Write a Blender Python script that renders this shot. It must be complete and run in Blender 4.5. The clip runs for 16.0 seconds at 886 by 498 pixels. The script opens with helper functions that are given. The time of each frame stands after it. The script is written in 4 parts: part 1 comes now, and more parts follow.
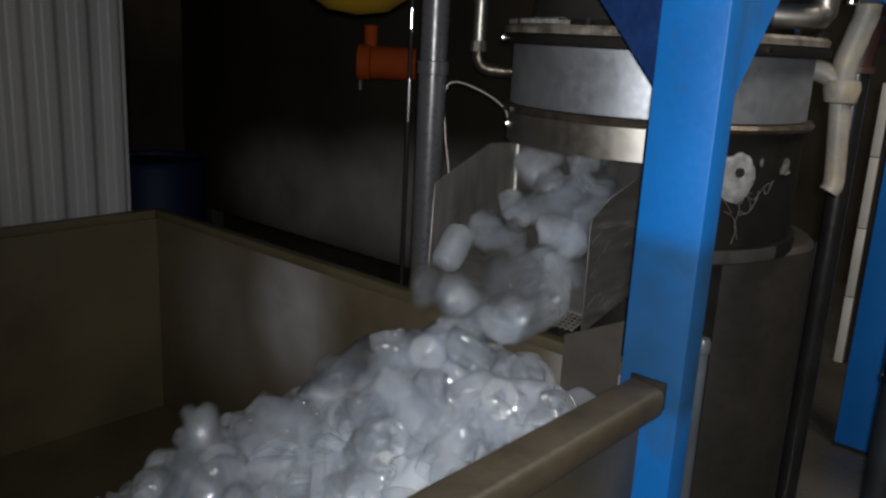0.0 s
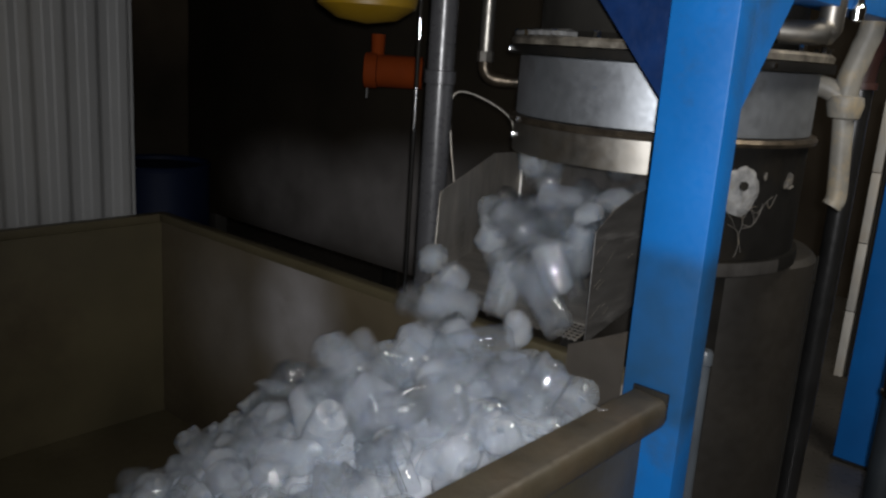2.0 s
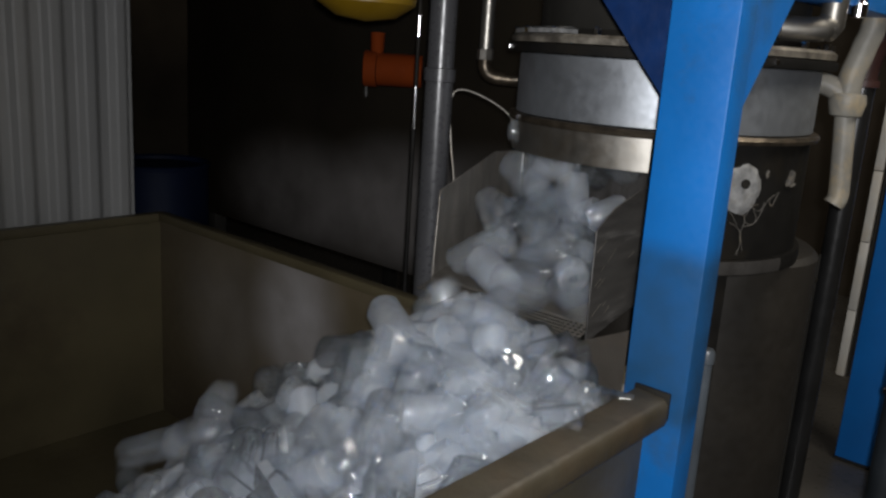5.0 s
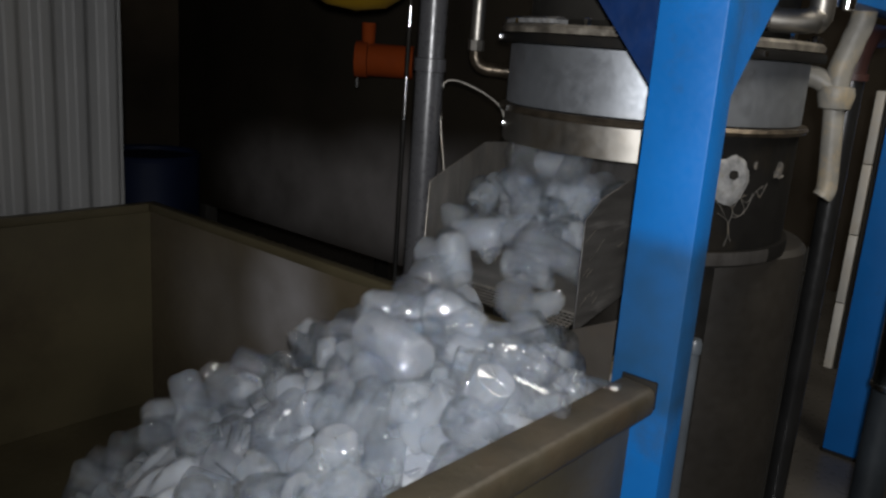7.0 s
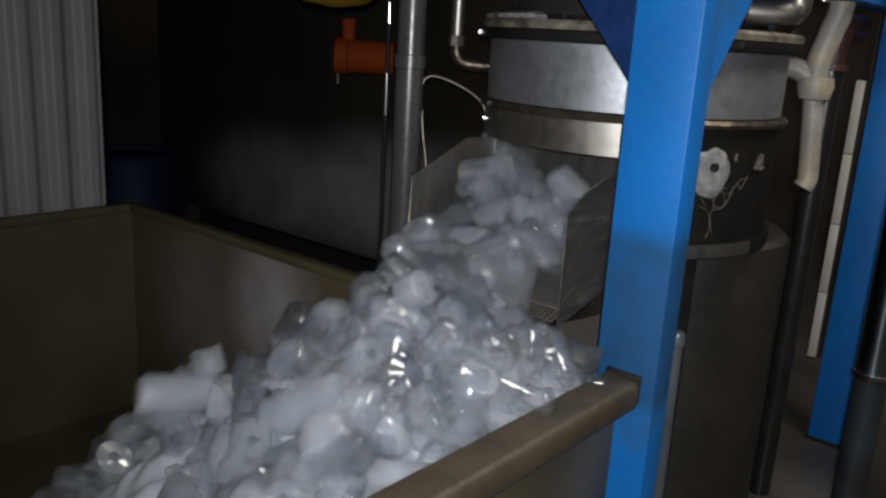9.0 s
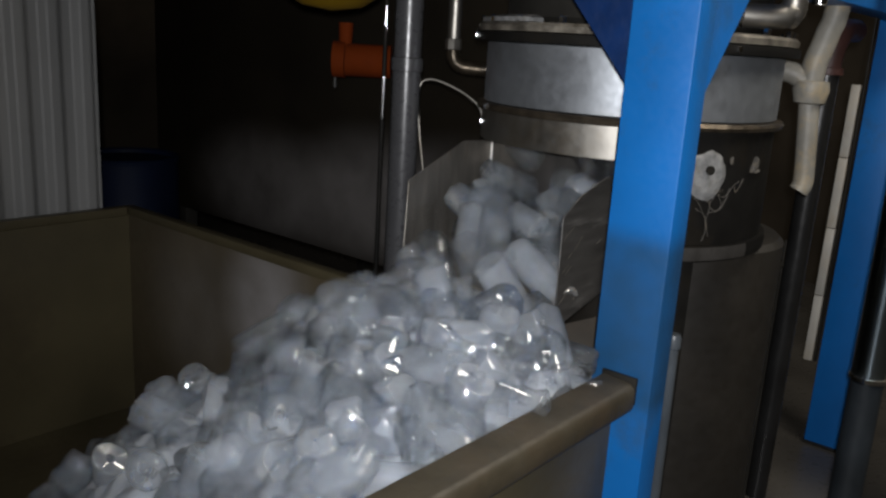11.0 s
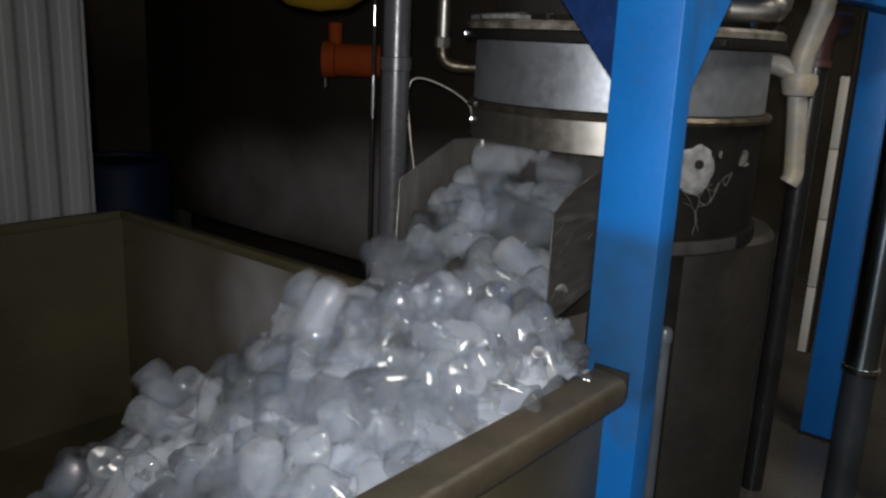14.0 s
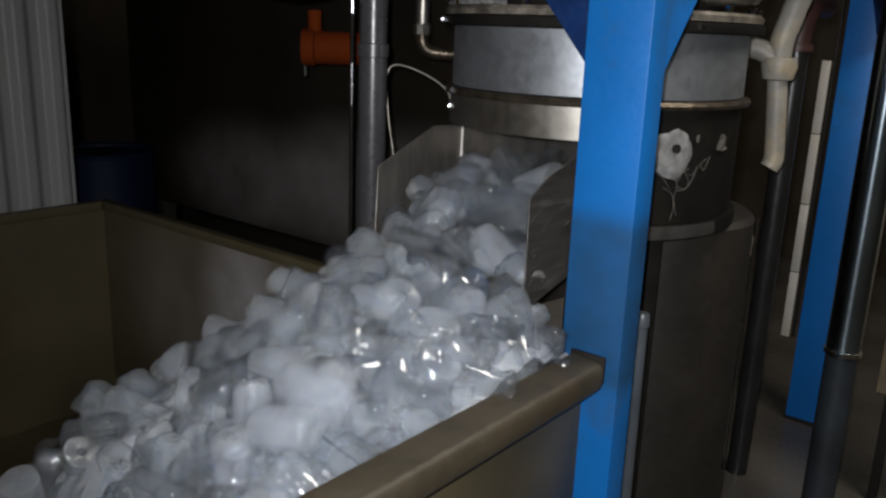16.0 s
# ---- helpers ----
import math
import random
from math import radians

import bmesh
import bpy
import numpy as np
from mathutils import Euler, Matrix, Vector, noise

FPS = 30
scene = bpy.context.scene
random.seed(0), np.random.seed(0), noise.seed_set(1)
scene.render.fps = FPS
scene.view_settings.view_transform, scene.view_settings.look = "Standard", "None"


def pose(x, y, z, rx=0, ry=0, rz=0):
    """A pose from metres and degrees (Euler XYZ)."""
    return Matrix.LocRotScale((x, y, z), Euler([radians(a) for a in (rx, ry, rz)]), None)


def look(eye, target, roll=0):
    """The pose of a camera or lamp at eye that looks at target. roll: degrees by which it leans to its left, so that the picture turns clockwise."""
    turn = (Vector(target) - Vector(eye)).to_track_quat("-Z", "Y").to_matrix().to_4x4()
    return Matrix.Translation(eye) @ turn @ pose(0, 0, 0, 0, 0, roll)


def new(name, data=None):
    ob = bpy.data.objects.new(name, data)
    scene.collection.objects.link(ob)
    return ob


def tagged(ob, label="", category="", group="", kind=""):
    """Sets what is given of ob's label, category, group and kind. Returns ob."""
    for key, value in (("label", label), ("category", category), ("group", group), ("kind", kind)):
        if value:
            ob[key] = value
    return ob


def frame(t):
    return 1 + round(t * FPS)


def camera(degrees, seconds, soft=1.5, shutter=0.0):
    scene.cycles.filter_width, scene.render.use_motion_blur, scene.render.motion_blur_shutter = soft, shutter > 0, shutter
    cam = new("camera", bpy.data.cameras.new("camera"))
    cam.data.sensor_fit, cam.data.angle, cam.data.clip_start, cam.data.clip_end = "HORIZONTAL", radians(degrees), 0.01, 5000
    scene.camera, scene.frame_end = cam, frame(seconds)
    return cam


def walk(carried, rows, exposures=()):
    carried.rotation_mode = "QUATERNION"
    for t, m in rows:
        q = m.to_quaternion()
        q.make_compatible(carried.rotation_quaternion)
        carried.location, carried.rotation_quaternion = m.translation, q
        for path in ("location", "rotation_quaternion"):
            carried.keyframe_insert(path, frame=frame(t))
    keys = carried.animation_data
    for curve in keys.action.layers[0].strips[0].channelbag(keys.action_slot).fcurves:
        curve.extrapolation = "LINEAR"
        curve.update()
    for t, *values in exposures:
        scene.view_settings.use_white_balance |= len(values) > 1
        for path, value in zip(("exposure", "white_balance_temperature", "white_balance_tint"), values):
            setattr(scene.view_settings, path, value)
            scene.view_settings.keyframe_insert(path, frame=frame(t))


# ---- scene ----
cam = camera(56.6, 16.0, 2.5, 0.35)
PATH = [
    (0, (0.0000, 0.0000, 1.5000), (-1.2747, 1.4601, 1.0066), 2.99),
    (0.5, (-0.0050, -0.0019, 1.4950), (-1.2773, 1.4624, 1.0080), 3.28),
    (1, (-0.0140, 0.0007, 1.5002), (-1.2895, 1.4641, 1.0191), 3.39),
    (1.5, (-0.0066, -0.0161, 1.4973), (-1.2848, 1.4493, 1.0294), 3.69),
    (2, (-0.0026, -0.0162, 1.5023), (-1.2800, 1.4478, 1.0282), 3.89),
    (2.5, (-0.0026, -0.0170, 1.4992), (-1.2781, 1.4490, 1.0262), 3.98),
    (3, (-0.0109, -0.0053, 1.4999), (-1.2899, 1.4564, 1.0229), 3.89),
    (3.5, (-0.0139, -0.0052, 1.4979), (-1.2911, 1.4577, 1.0199), 4.09),
    (4, (-0.0069, -0.0053, 1.5018), (-1.2859, 1.4581, 1.0299), 3.79),
    (6.5, (-0.0109, -0.0096, 1.4867), (-1.2822, 1.4575, 1.0058), 3.98),
    (7, (0.0020, -0.0053, 1.4867), (-1.2610, 1.4677, 1.0018), 4.17),
    (7.5, (0.0079, -0.0003, 1.4899), (-1.2479, 1.4769, 0.9992), 3.96),
    (8, (0.0129, 0.0015, 1.4959), (-1.2387, 1.4806, 1.0004), 3.75),
    (8.5, (0.0119, 0.0054, 1.4981), (-1.2301, 1.4920, 1.0007), 3.54),
    (9, (0.0068, 0.0054, 1.4942), (-1.2306, 1.4956, 0.9958), 3.43),
    (11.5, (0.0118, 0.0018, 1.4889), (-1.2207, 1.5006, 1.0048), 3.51),
    (12, (0.0160, -0.0015, 1.4967), (-1.2135, 1.4993, 1.0108), 3.41),
    (12.5, (0.0228, 0.0057, 1.4970), (-1.2082, 1.5058, 1.0132), 3.21),
    (13, (0.0187, 0.0105, 1.4983), (-1.2104, 1.5119, 1.0135), 3.01),
    (13.5, (0.0217, 0.0108, 1.4932), (-1.2067, 1.5125, 1.0073), 2.91),
    (14, (0.0237, 0.0079, 1.4921), (-1.2047, 1.5079, 1.0011), 2.61),
    (14.5, (0.0387, 0.0093, 1.4919), (-1.1856, 1.5121, 0.9991), 2.50),
    (15, (0.0322, 0.0303, 1.4900), (-1.1935, 1.5298, 0.9909), 2.31),
    (15.5, (0.0420, 0.0367, 1.4862), (-1.1761, 1.5401, 0.9800), 2.40),
    (16, (0.0500, 0.0329, 1.4849), (-1.1627, 1.5383, 0.9719), 2.19),
]
walk(cam, [(t, look(eye, target, roll)) for t, eye, target, roll in PATH])

# ---- world and light ----
world = bpy.data.worlds.new("dark_hall")
scene.world = world
world.use_nodes = True
world.node_tree.nodes["Background"].inputs[0].default_value = (0.9, 0.95, 1.0, 1)
world.node_tree.nodes["Background"].inputs[1].default_value = 0.02
scene.view_settings.exposure = 0.0
scene.cycles.transparent_max_bounces, scene.cycles.max_bounces, scene.cycles.diffuse_bounces, scene.cycles.transmission_bounces = 40, 16, 8, 12


def lamp(name, place, watts, colour, radius):
    data = bpy.data.lights.new(name, "POINT")
    data.energy, data.color, data.shadow_soft_size = watts, colour, radius
    ob = new(name, data)
    ob.location = place
    return ob


def torch(name, place, target, watts, colour, degrees):
    data = bpy.data.lights.new(name, "SPOT")
    data.energy, data.color, data.shadow_soft_size = watts, colour, 0.022
    data.spot_size, data.spot_blend = radians(degrees), 1.0
    ob = new(name, data)
    ob.matrix_world = look(place, target)
    return ob


torch("hand_torch", (0.045, -0.04, 1.535), (-0.98, 1.55, 1.13), 162.0, (0.96, 0.962, 0.985), 100)
# Unseen fill lamp, added overhead to lift the dark levels.
lamp("overhead_fill", (0.5, 2.3, 3.2), 165.0, (1.0, 0.93, 0.82), 0.5)


# ---- materials ----
def material(name, colour, rough=0.5, metal=0.0, spread=0.25, scale=6.0, fine=60.0, bump=0.15, dirt=None, dirt_amount=0.5,
             transmission=0.0, ior=1.45, rough_spread=0.12, coat=0.0, stretch=(1, 1, 1), sss=0.0):
    m = bpy.data.materials.new(name)
    m.use_nodes = True
    n, l = m.node_tree.nodes, m.node_tree.links
    p = n["Principled BSDF"]
    p.inputs["Metallic"].default_value = metal
    p.inputs["IOR"].default_value = ior
    p.inputs["Transmission Weight"].default_value = transmission
    p.inputs["Coat Weight"].default_value = coat
    p.inputs["Coat Roughness"].default_value = 0.06
    if sss:
        p.inputs["Subsurface Weight"].default_value = sss
        p.inputs["Subsurface Radius"].default_value = (0.02, 0.024, 0.028)
    co = n.new("ShaderNodeTexCoord")
    mp = n.new("ShaderNodeMapping")
    mp.inputs["Scale"].default_value = stretch
    l.new(co.outputs["Object"], mp.inputs["Vector"])
    big, small = n.new("ShaderNodeTexNoise"), n.new("ShaderNodeTexNoise")
    for t, sc, de in ((big, scale, 5), (small, fine, 3)):
        t.inputs["Scale"].default_value, t.inputs["Detail"].default_value = sc, de
        l.new(mp.outputs["Vector"], t.inputs["Vector"])
    ramp = n.new("ShaderNodeValToRGB")
    ramp.color_ramp.elements[0].position, ramp.color_ramp.elements[1].position = 0.3, 0.7
    lo, hi = [c * (1 - spread) for c in colour], [min(1, c * (1 + spread)) for c in colour]
    ramp.color_ramp.elements[0].color, ramp.color_ramp.elements[1].color = (*lo, 1), (*hi, 1)
    l.new(big.outputs["Fac"], ramp.inputs["Fac"])
    out = ramp.outputs["Color"]
    if dirt:
        spots = n.new("ShaderNodeTexNoise")
        spots.inputs["Scale"].default_value, spots.inputs["Detail"].default_value = scale * 0.6, 8
        spots.inputs["Roughness"].default_value = 0.7
        l.new(mp.outputs["Vector"], spots.inputs["Vector"])
        cut = n.new("ShaderNodeMapRange")
        cut.inputs["From Min"].default_value, cut.inputs["From Max"].default_value = 0.62 - 0.25 * dirt_amount, 0.72
        l.new(spots.outputs["Fac"], cut.inputs["Value"])
        mix = n.new("ShaderNodeMix")
        mix.data_type = "RGBA"
        mix.inputs[7].default_value = (*dirt, 1)
        l.new(cut.outputs["Result"], mix.inputs[0])
        l.new(out, mix.inputs[6])
        out = mix.outputs[2]
    l.new(out, p.inputs["Base Color"])
    rr = n.new("ShaderNodeMapRange")
    rr.inputs["To Min"].default_value, rr.inputs["To Max"].default_value = max(0.02, rough - rough_spread), min(1, rough + rough_spread)
    l.new(small.outputs["Fac"], rr.inputs["Value"])
    l.new(rr.outputs["Result"], p.inputs["Roughness"])
    if bump:
        b = n.new("ShaderNodeBump")
        b.inputs["Strength"].default_value, b.inputs["Distance"].default_value = bump, 0.004
        l.new(small.outputs["Fac"], b.inputs["Height"])
        l.new(b.outputs["Normal"], p.inputs["Normal"])
    return m


BLUE = material("blue_gloss_paint", (0.004, 0.11, 0.37), 0.42, 0, 0.12, 5, 70, 0.06, (0.02, 0.07, 0.16), 0.25)
# Column blue darkened: shade on the gusset plates is put into their colour.
SHADEDBLUE = material("shaded_blue_paint", (0.003, 0.016, 0.066), 0.4, 0, 0.3, 12, 60, 0.25)
STEEL = material("brushed_steel", (0.26, 0.246, 0.22), 0.42, 0.95, 0.2, 4, 40, 0.08, (0.2, 0.16, 0.11), 0.35)
SHELL = material("galvanised_shell", (0.25, 0.265, 0.283), 0.5, 0.85, 0.2, 7, 50, 0.14, (0.15, 0.15, 0.145), 0.45)
CRUST = material("rusty_frosted_flange", (0.15, 0.135, 0.11), 0.5, 0.4, 0.7, 22, 70, 0.5, (0.03, 0.022, 0.014), 0.7)
BACKSHEET = material("darker_sheet", (0.09, 0.085, 0.08), 0.36, 0.7, 0.3, 6, 60, 0.2, (0.05, 0.045, 0.04), 0.4, stretch=(4, 1, 1))
DRUM = material("brown_insulated_drum", (0.0115, 0.0095, 0.007), 0.6, 0.0, 0.4, 3, 35, 0.25, (0.019, 0.016, 0.012), 0.5)
BRICKRED = material("dull_red_paint", (0.055, 0.024, 0.02), 0.5, 0, 0.3, 9, 50, 0.1)
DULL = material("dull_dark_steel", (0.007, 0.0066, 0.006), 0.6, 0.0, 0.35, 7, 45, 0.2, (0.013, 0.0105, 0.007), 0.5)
CHUTE = material("scratched_steel_sheet", (0.21, 0.195, 0.172), 0.44, 0.8, 0.25, 6, 60, 0.15, (0.2, 0.17, 0.13), 0.3, stretch=(1, 5, 1))
RING = material("brown_rusted_ring", (0.075, 0.06, 0.043), 0.36, 0.75, 0.6, 22, 60, 0.5, (0.15, 0.12, 0.085), 0.35)
# Scuffed chute sheet, darkened: the dark hall it mirrors is put into the colour.
SIDE = material("scuffed_shaded_sheet", (0.05, 0.048, 0.046), 0.45, 0.4, 0.35, 8, 70, 0.25, (0.15, 0.145, 0.14), 0.2, stretch=(1, 0.6, 5))
BIN = material("stained_bin_sheet", (0.064, 0.053, 0.029), 0.45, 0.15, 0.25, 3, 35, 0.12, (0.045, 0.034, 0.02), 0.5)
BINRIM = material("worn_bin_rim", (0.038, 0.031, 0.0195), 0.5, 0.1, 0.35, 9, 28, 0.7, (0.045, 0.033, 0.02), 0.5)
PANEL = material("white_ribbed_sheet", (0.168, 0.168, 0.163), 0.55, 0, 0.06, 3, 40, 0.05, (0.17, 0.16, 0.14), 0.1)
PIPE = material("grey_plastic_pipe", (0.036, 0.036, 0.038), 0.3, 0, 0.15, 9, 60, 0.06)
WHITEPIPE = material("frosted_white_pipe", (0.2, 0.19, 0.165), 0.5, 0, 0.2, 14, 60, 0.3, (0.35, 0.27, 0.15), 0.45)
FROST = material("frost_crust", (0.165, 0.165, 0.162), 0.65, 0, 0.35, 45, 140, 0.7, (0.1, 0.085, 0.06), 0.3)
DARK = material("black_rubbery_paint", (0.016, 0.015, 0.013), 0.5, 0, 0.4, 4, 40, 0.15)
ORANGE = material("orange_paint", (0.09, 0.014, 0.0005), 0.85, 0, 0.2, 6, 40, 0.1)
YELLOW = material("yellow_paint", (0.12, 0.07, 0.002), 0.45, 0, 0.15, 6, 40, 0.08)
FLOOR = material("wet_concrete", (0.075, 0.069, 0.06), 0.3, 0, 0.3, 2.0, 30, 0.35, (0.05, 0.046, 0.04), 0.5)
WALL = material("dark_hall_wall", (0.035, 0.028, 0.02), 0.8, 0, 0.3, 2, 30, 0.2)
OVERFLOW = material("pale_wet_plastic", (0.05, 0.058, 0.066), 0.35, 0, 0.3, 6, 50, 0.2, (0.04, 0.045, 0.05), 0.6)
GLOSSBLACK = material("glossy_black_sleeve", (0.012, 0.012, 0.012), 0.34, 0, 0.3, 8, 50, 0.08)
VEIN = material("thin_dirty_frost", (0.058, 0.053, 0.046), 0.6, 0, 0.5, 40, 120, 0.5, (0.12, 0.095, 0.06), 0.4)
BOARD = material("stained_beige_board", (0.2, 0.165, 0.11), 0.6, 0, 0.3, 5, 40, 0.3, (0.09, 0.06, 0.03), 0.5)
SLATE = material("dark_slate_sleeve", (0.022, 0.027, 0.032), 0.45, 0.1, 0.3, 5, 40, 0.1)
PLATE = material("grey_brown_plate", (0.045, 0.039, 0.032), 0.5, 0.2, 0.25, 8, 50, 0.2, (0.05, 0.04, 0.03), 0.4)
DEEPBLUE = material("dim_blue_barrel_paint", (0.0018, 0.0042, 0.0135), 0.6, 0, 0.3, 5, 50, 0.1)
SEAM = material("bright_worn_edge", (0.75, 0.74, 0.7), 0.45, 0.7, 0.3, 30, 90, 0.3)
CHROME = material("bright_chrome", (0.75, 0.75, 0.75), 0.15, 1.0, 0.1, 8, 50, 0.02, rough_spread=0.05)
TILE = material("white_trunking", (0.3, 0.288, 0.26), 0.5, 0, 0.15, 8, 50, 0.1, (0.3, 0.26, 0.2), 0.35)
DARKCHROME = material("blue_grey_steel", (0.3, 0.37, 0.42), 0.25, 1.0, 0.2, 6, 50, 0.03, rough_spread=0.03)
around = DARKCHROME.node_tree.nodes.new("ShaderNodeTangent")
around.direction_type, around.axis = "RADIAL", "Z"
brushed = DARKCHROME.node_tree.nodes["Principled BSDF"]
DARKCHROME.node_tree.links.new(around.outputs["Tangent"], brushed.inputs["Tangent"])
brushed.inputs["Anisotropic"].default_value, brushed.inputs["Anisotropic Rotation"].default_value = 0.85, 0.25


def painted_light(m, colour, spots, soft=0.8):
    """Light and shade painted over a material: soft-edged patches at (x, y, z) with half sizes."""
    n, l = m.node_tree.nodes, m.node_tree.links
    p = n["Principled BSDF"]
    link = p.inputs["Base Color"].links[0]
    under = link.from_socket
    co = n.new("ShaderNodeTexCoord")
    rough = n.new("ShaderNodeTexNoise")
    rough.inputs["Scale"].default_value, rough.inputs["Detail"].default_value = 7, 6
    l.new(co.outputs["Object"], rough.inputs["Vector"])
    for place, size, amount in spots:
        mp = n.new("ShaderNodeMapping")
        mp.vector_type = "TEXTURE"
        mp.inputs["Location"].default_value, mp.inputs["Scale"].default_value = place, size
        l.new(co.outputs["Object"], mp.inputs["Vector"])
        ball = n.new("ShaderNodeTexGradient")
        ball.gradient_type = "SPHERICAL"
        l.new(mp.outputs["Vector"], ball.inputs["Vector"])
        cut = n.new("ShaderNodeMapRange")
        cut.interpolation_type = "SMOOTHSTEP"
        cut.inputs["From Max"].default_value, cut.inputs["To Max"].default_value = soft, amount
        l.new(ball.outputs["Fac"], cut.inputs["Value"])
        mul = n.new("ShaderNodeMath")
        mul.operation = "MULTIPLY"
        l.new(cut.outputs["Result"], mul.inputs[0])
        grain = n.new("ShaderNodeMapRange")
        grain.inputs["From Min"].default_value, grain.inputs["From Max"].default_value, grain.inputs["To Min"].default_value = 0.3, 0.7, 0.6
        l.new(rough.outputs["Fac"], grain.inputs["Value"])
        l.new(grain.outputs["Result"], mul.inputs[1])
        mix = n.new("ShaderNodeMix")
        mix.data_type = "RGBA"
        mix.inputs[7].default_value = (*colour, 1)
        l.new(mul.outputs["Value"], mix.inputs[0])
        l.new(under, mix.inputs[6])
        under = mix.outputs[2]
    l.new(under, p.inputs["Base Color"])
    return m


# Pale reflection on the stained back wall, painted in as soft patches.
BINBACK = painted_light(material("bin_sheet_with_sheen", (0.068, 0.054, 0.033), 0.45, 0.1, 0.25, 3, 35, 0.12, (0.045, 0.034, 0.02), 0.5), (0.26, 0.25, 0.25),
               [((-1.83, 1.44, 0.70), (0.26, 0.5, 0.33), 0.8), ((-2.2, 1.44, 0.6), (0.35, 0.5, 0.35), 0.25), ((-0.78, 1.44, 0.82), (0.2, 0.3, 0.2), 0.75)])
# The tank front's hazy grey sheen is put into its colour.
TANKSHEEN = painted_light(material("tank_paint_with_sheen", (0.0085, 0.0068, 0.0046), 0.55, 0, 0.3, 2.5, 40, 0.06), (0.12, 0.112, 0.108),
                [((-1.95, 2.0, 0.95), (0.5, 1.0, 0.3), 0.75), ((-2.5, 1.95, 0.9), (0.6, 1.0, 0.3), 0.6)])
# Darker band above the bin rim is shade painted into the column's blue.
BLUEPOST = painted_light(material("blue_gloss_paint_shade_band", (0.004, 0.105, 0.34), 0.42, 0, 0.12, 5, 70, 0.06, (0.02, 0.07, 0.16), 0.25), (0.010, 0.042, 0.09),
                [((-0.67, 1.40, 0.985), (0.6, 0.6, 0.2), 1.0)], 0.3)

for dim in (DULL, DARK, TANKSHEEN, WALL, ORANGE, DEEPBLUE):
    dim.node_tree.nodes["Principled BSDF"].inputs["Specular IOR Level"].default_value = 0.12


def ice_material(name, lo, hi, pieces, tint=0.72, shine=0.05, skin=0.045, bend=0.5):
    """Wet ice: clear matter that bends the view, clouded by a milky body that light soaks through, under a glossy wet skin; how cloudy it is differs within and between pieces."""
    m = bpy.data.materials.new(name)
    m.use_nodes = True
    n, l = m.node_tree.nodes, m.node_tree.links
    n.remove(n["Principled BSDF"])
    chance = n.new("ShaderNodeNewGeometry").outputs["Random Per Island"] if pieces else n.new("ShaderNodeObjectInfo").outputs["Random"]
    co = n.new("ShaderNodeTexCoord")
    cloud, ripple = n.new("ShaderNodeTexNoise"), n.new("ShaderNodeTexNoise")
    for t, sc, de in ((cloud, 22, 4), (ripple, 95, 3)):
        t.inputs["Scale"].default_value, t.inputs["Detail"].default_value = sc, de
        l.new(co.outputs["Object"], t.inputs["Vector"])
    milk = n.new("ShaderNodeMapRange")
    milk.inputs["From Min"].default_value, milk.inputs["From Max"].default_value = 0.3, 0.7
    milk.inputs["To Min"].default_value, milk.inputs["To Max"].default_value = -0.035, 0.045
    l.new(cloud.outputs["Fac"], milk.inputs["Value"])
    span = n.new("ShaderNodeMapRange")
    span.inputs["To Min"].default_value, span.inputs["To Max"].default_value = lo, hi
    l.new(chance, span.inputs["Value"])
    total = n.new("ShaderNodeMath")
    total.use_clamp = True
    l.new(milk.outputs["Result"], total.inputs[0])
    l.new(span.outputs["Result"], total.inputs[1])
    b = n.new("ShaderNodeBump")
    b.inputs["Strength"].default_value, b.inputs["Distance"].default_value = 0.13, 0.004
    l.new(ripple.outputs["Fac"], b.inputs["Height"])
    body, soak = n.new("ShaderNodeSubsurfaceScattering"), n.new("ShaderNodeBsdfTranslucent")
    thin, lens, gloss = n.new("ShaderNodeBsdfTransparent"), n.new("ShaderNodeBsdfRefraction"), n.new("ShaderNodeBsdfGlossy")
    body.inputs["Color"].default_value = (0.84 * tint, 0.9 * tint, 0.985 * tint, 1)
    soak.inputs["Color"].default_value = (0.86 * tint, 0.915 * tint, 0.99 * tint, 1)
    thin.inputs["Color"].default_value = lens.inputs["Color"].default_value = (0.975, 0.985, 0.995, 1)
    lens.inputs["IOR"].default_value, lens.inputs["Roughness"].default_value = 1.22, 0.06
    body.falloff = "RANDOM_WALK"
    body.inputs["Scale"].default_value, body.inputs["Radius"].default_value = 0.035, (0.9, 1.0, 1.15)
    gloss.inputs["Roughness"].default_value = skin
    clear, milky, cloudy, wet = [n.new("ShaderNodeMixShader") for _ in range(4)]
    clear.inputs[0].default_value = bend
    l.new(thin.outputs[0], clear.inputs[1])
    l.new(lens.outputs[0], clear.inputs[2])
    milky.inputs[0].default_value = 0.4
    l.new(body.outputs[0], milky.inputs[1])
    l.new(soak.outputs[0], milky.inputs[2])
    l.new(total.outputs[0], cloudy.inputs[0])
    l.new(clear.outputs[0], cloudy.inputs[1])
    l.new(milky.outputs[0], cloudy.inputs[2])
    wet.inputs[0].default_value = shine
    l.new(cloudy.outputs[0], wet.inputs[1])
    l.new(gloss.outputs[0], wet.inputs[2])
    for node in (body, gloss, lens):
        l.new(b.outputs["Normal"], node.inputs["Normal"])
    l.new(wet.outputs[0], n["Material Output"].inputs["Surface"])
    return m


ICE = ice_material("cloudy_ice", 0.075, 0.30, False, 0.82, 0.085, 0.034, 0.12)
CLEAR = ice_material("clear_ice", 0.03, 0.11, False, 0.82, 0.11, 0.03, 0.34)
HEAPICE = ice_material("heaped_ice", 0.06, 0.28, True, 0.82, 0.085, 0.036, 0.12)
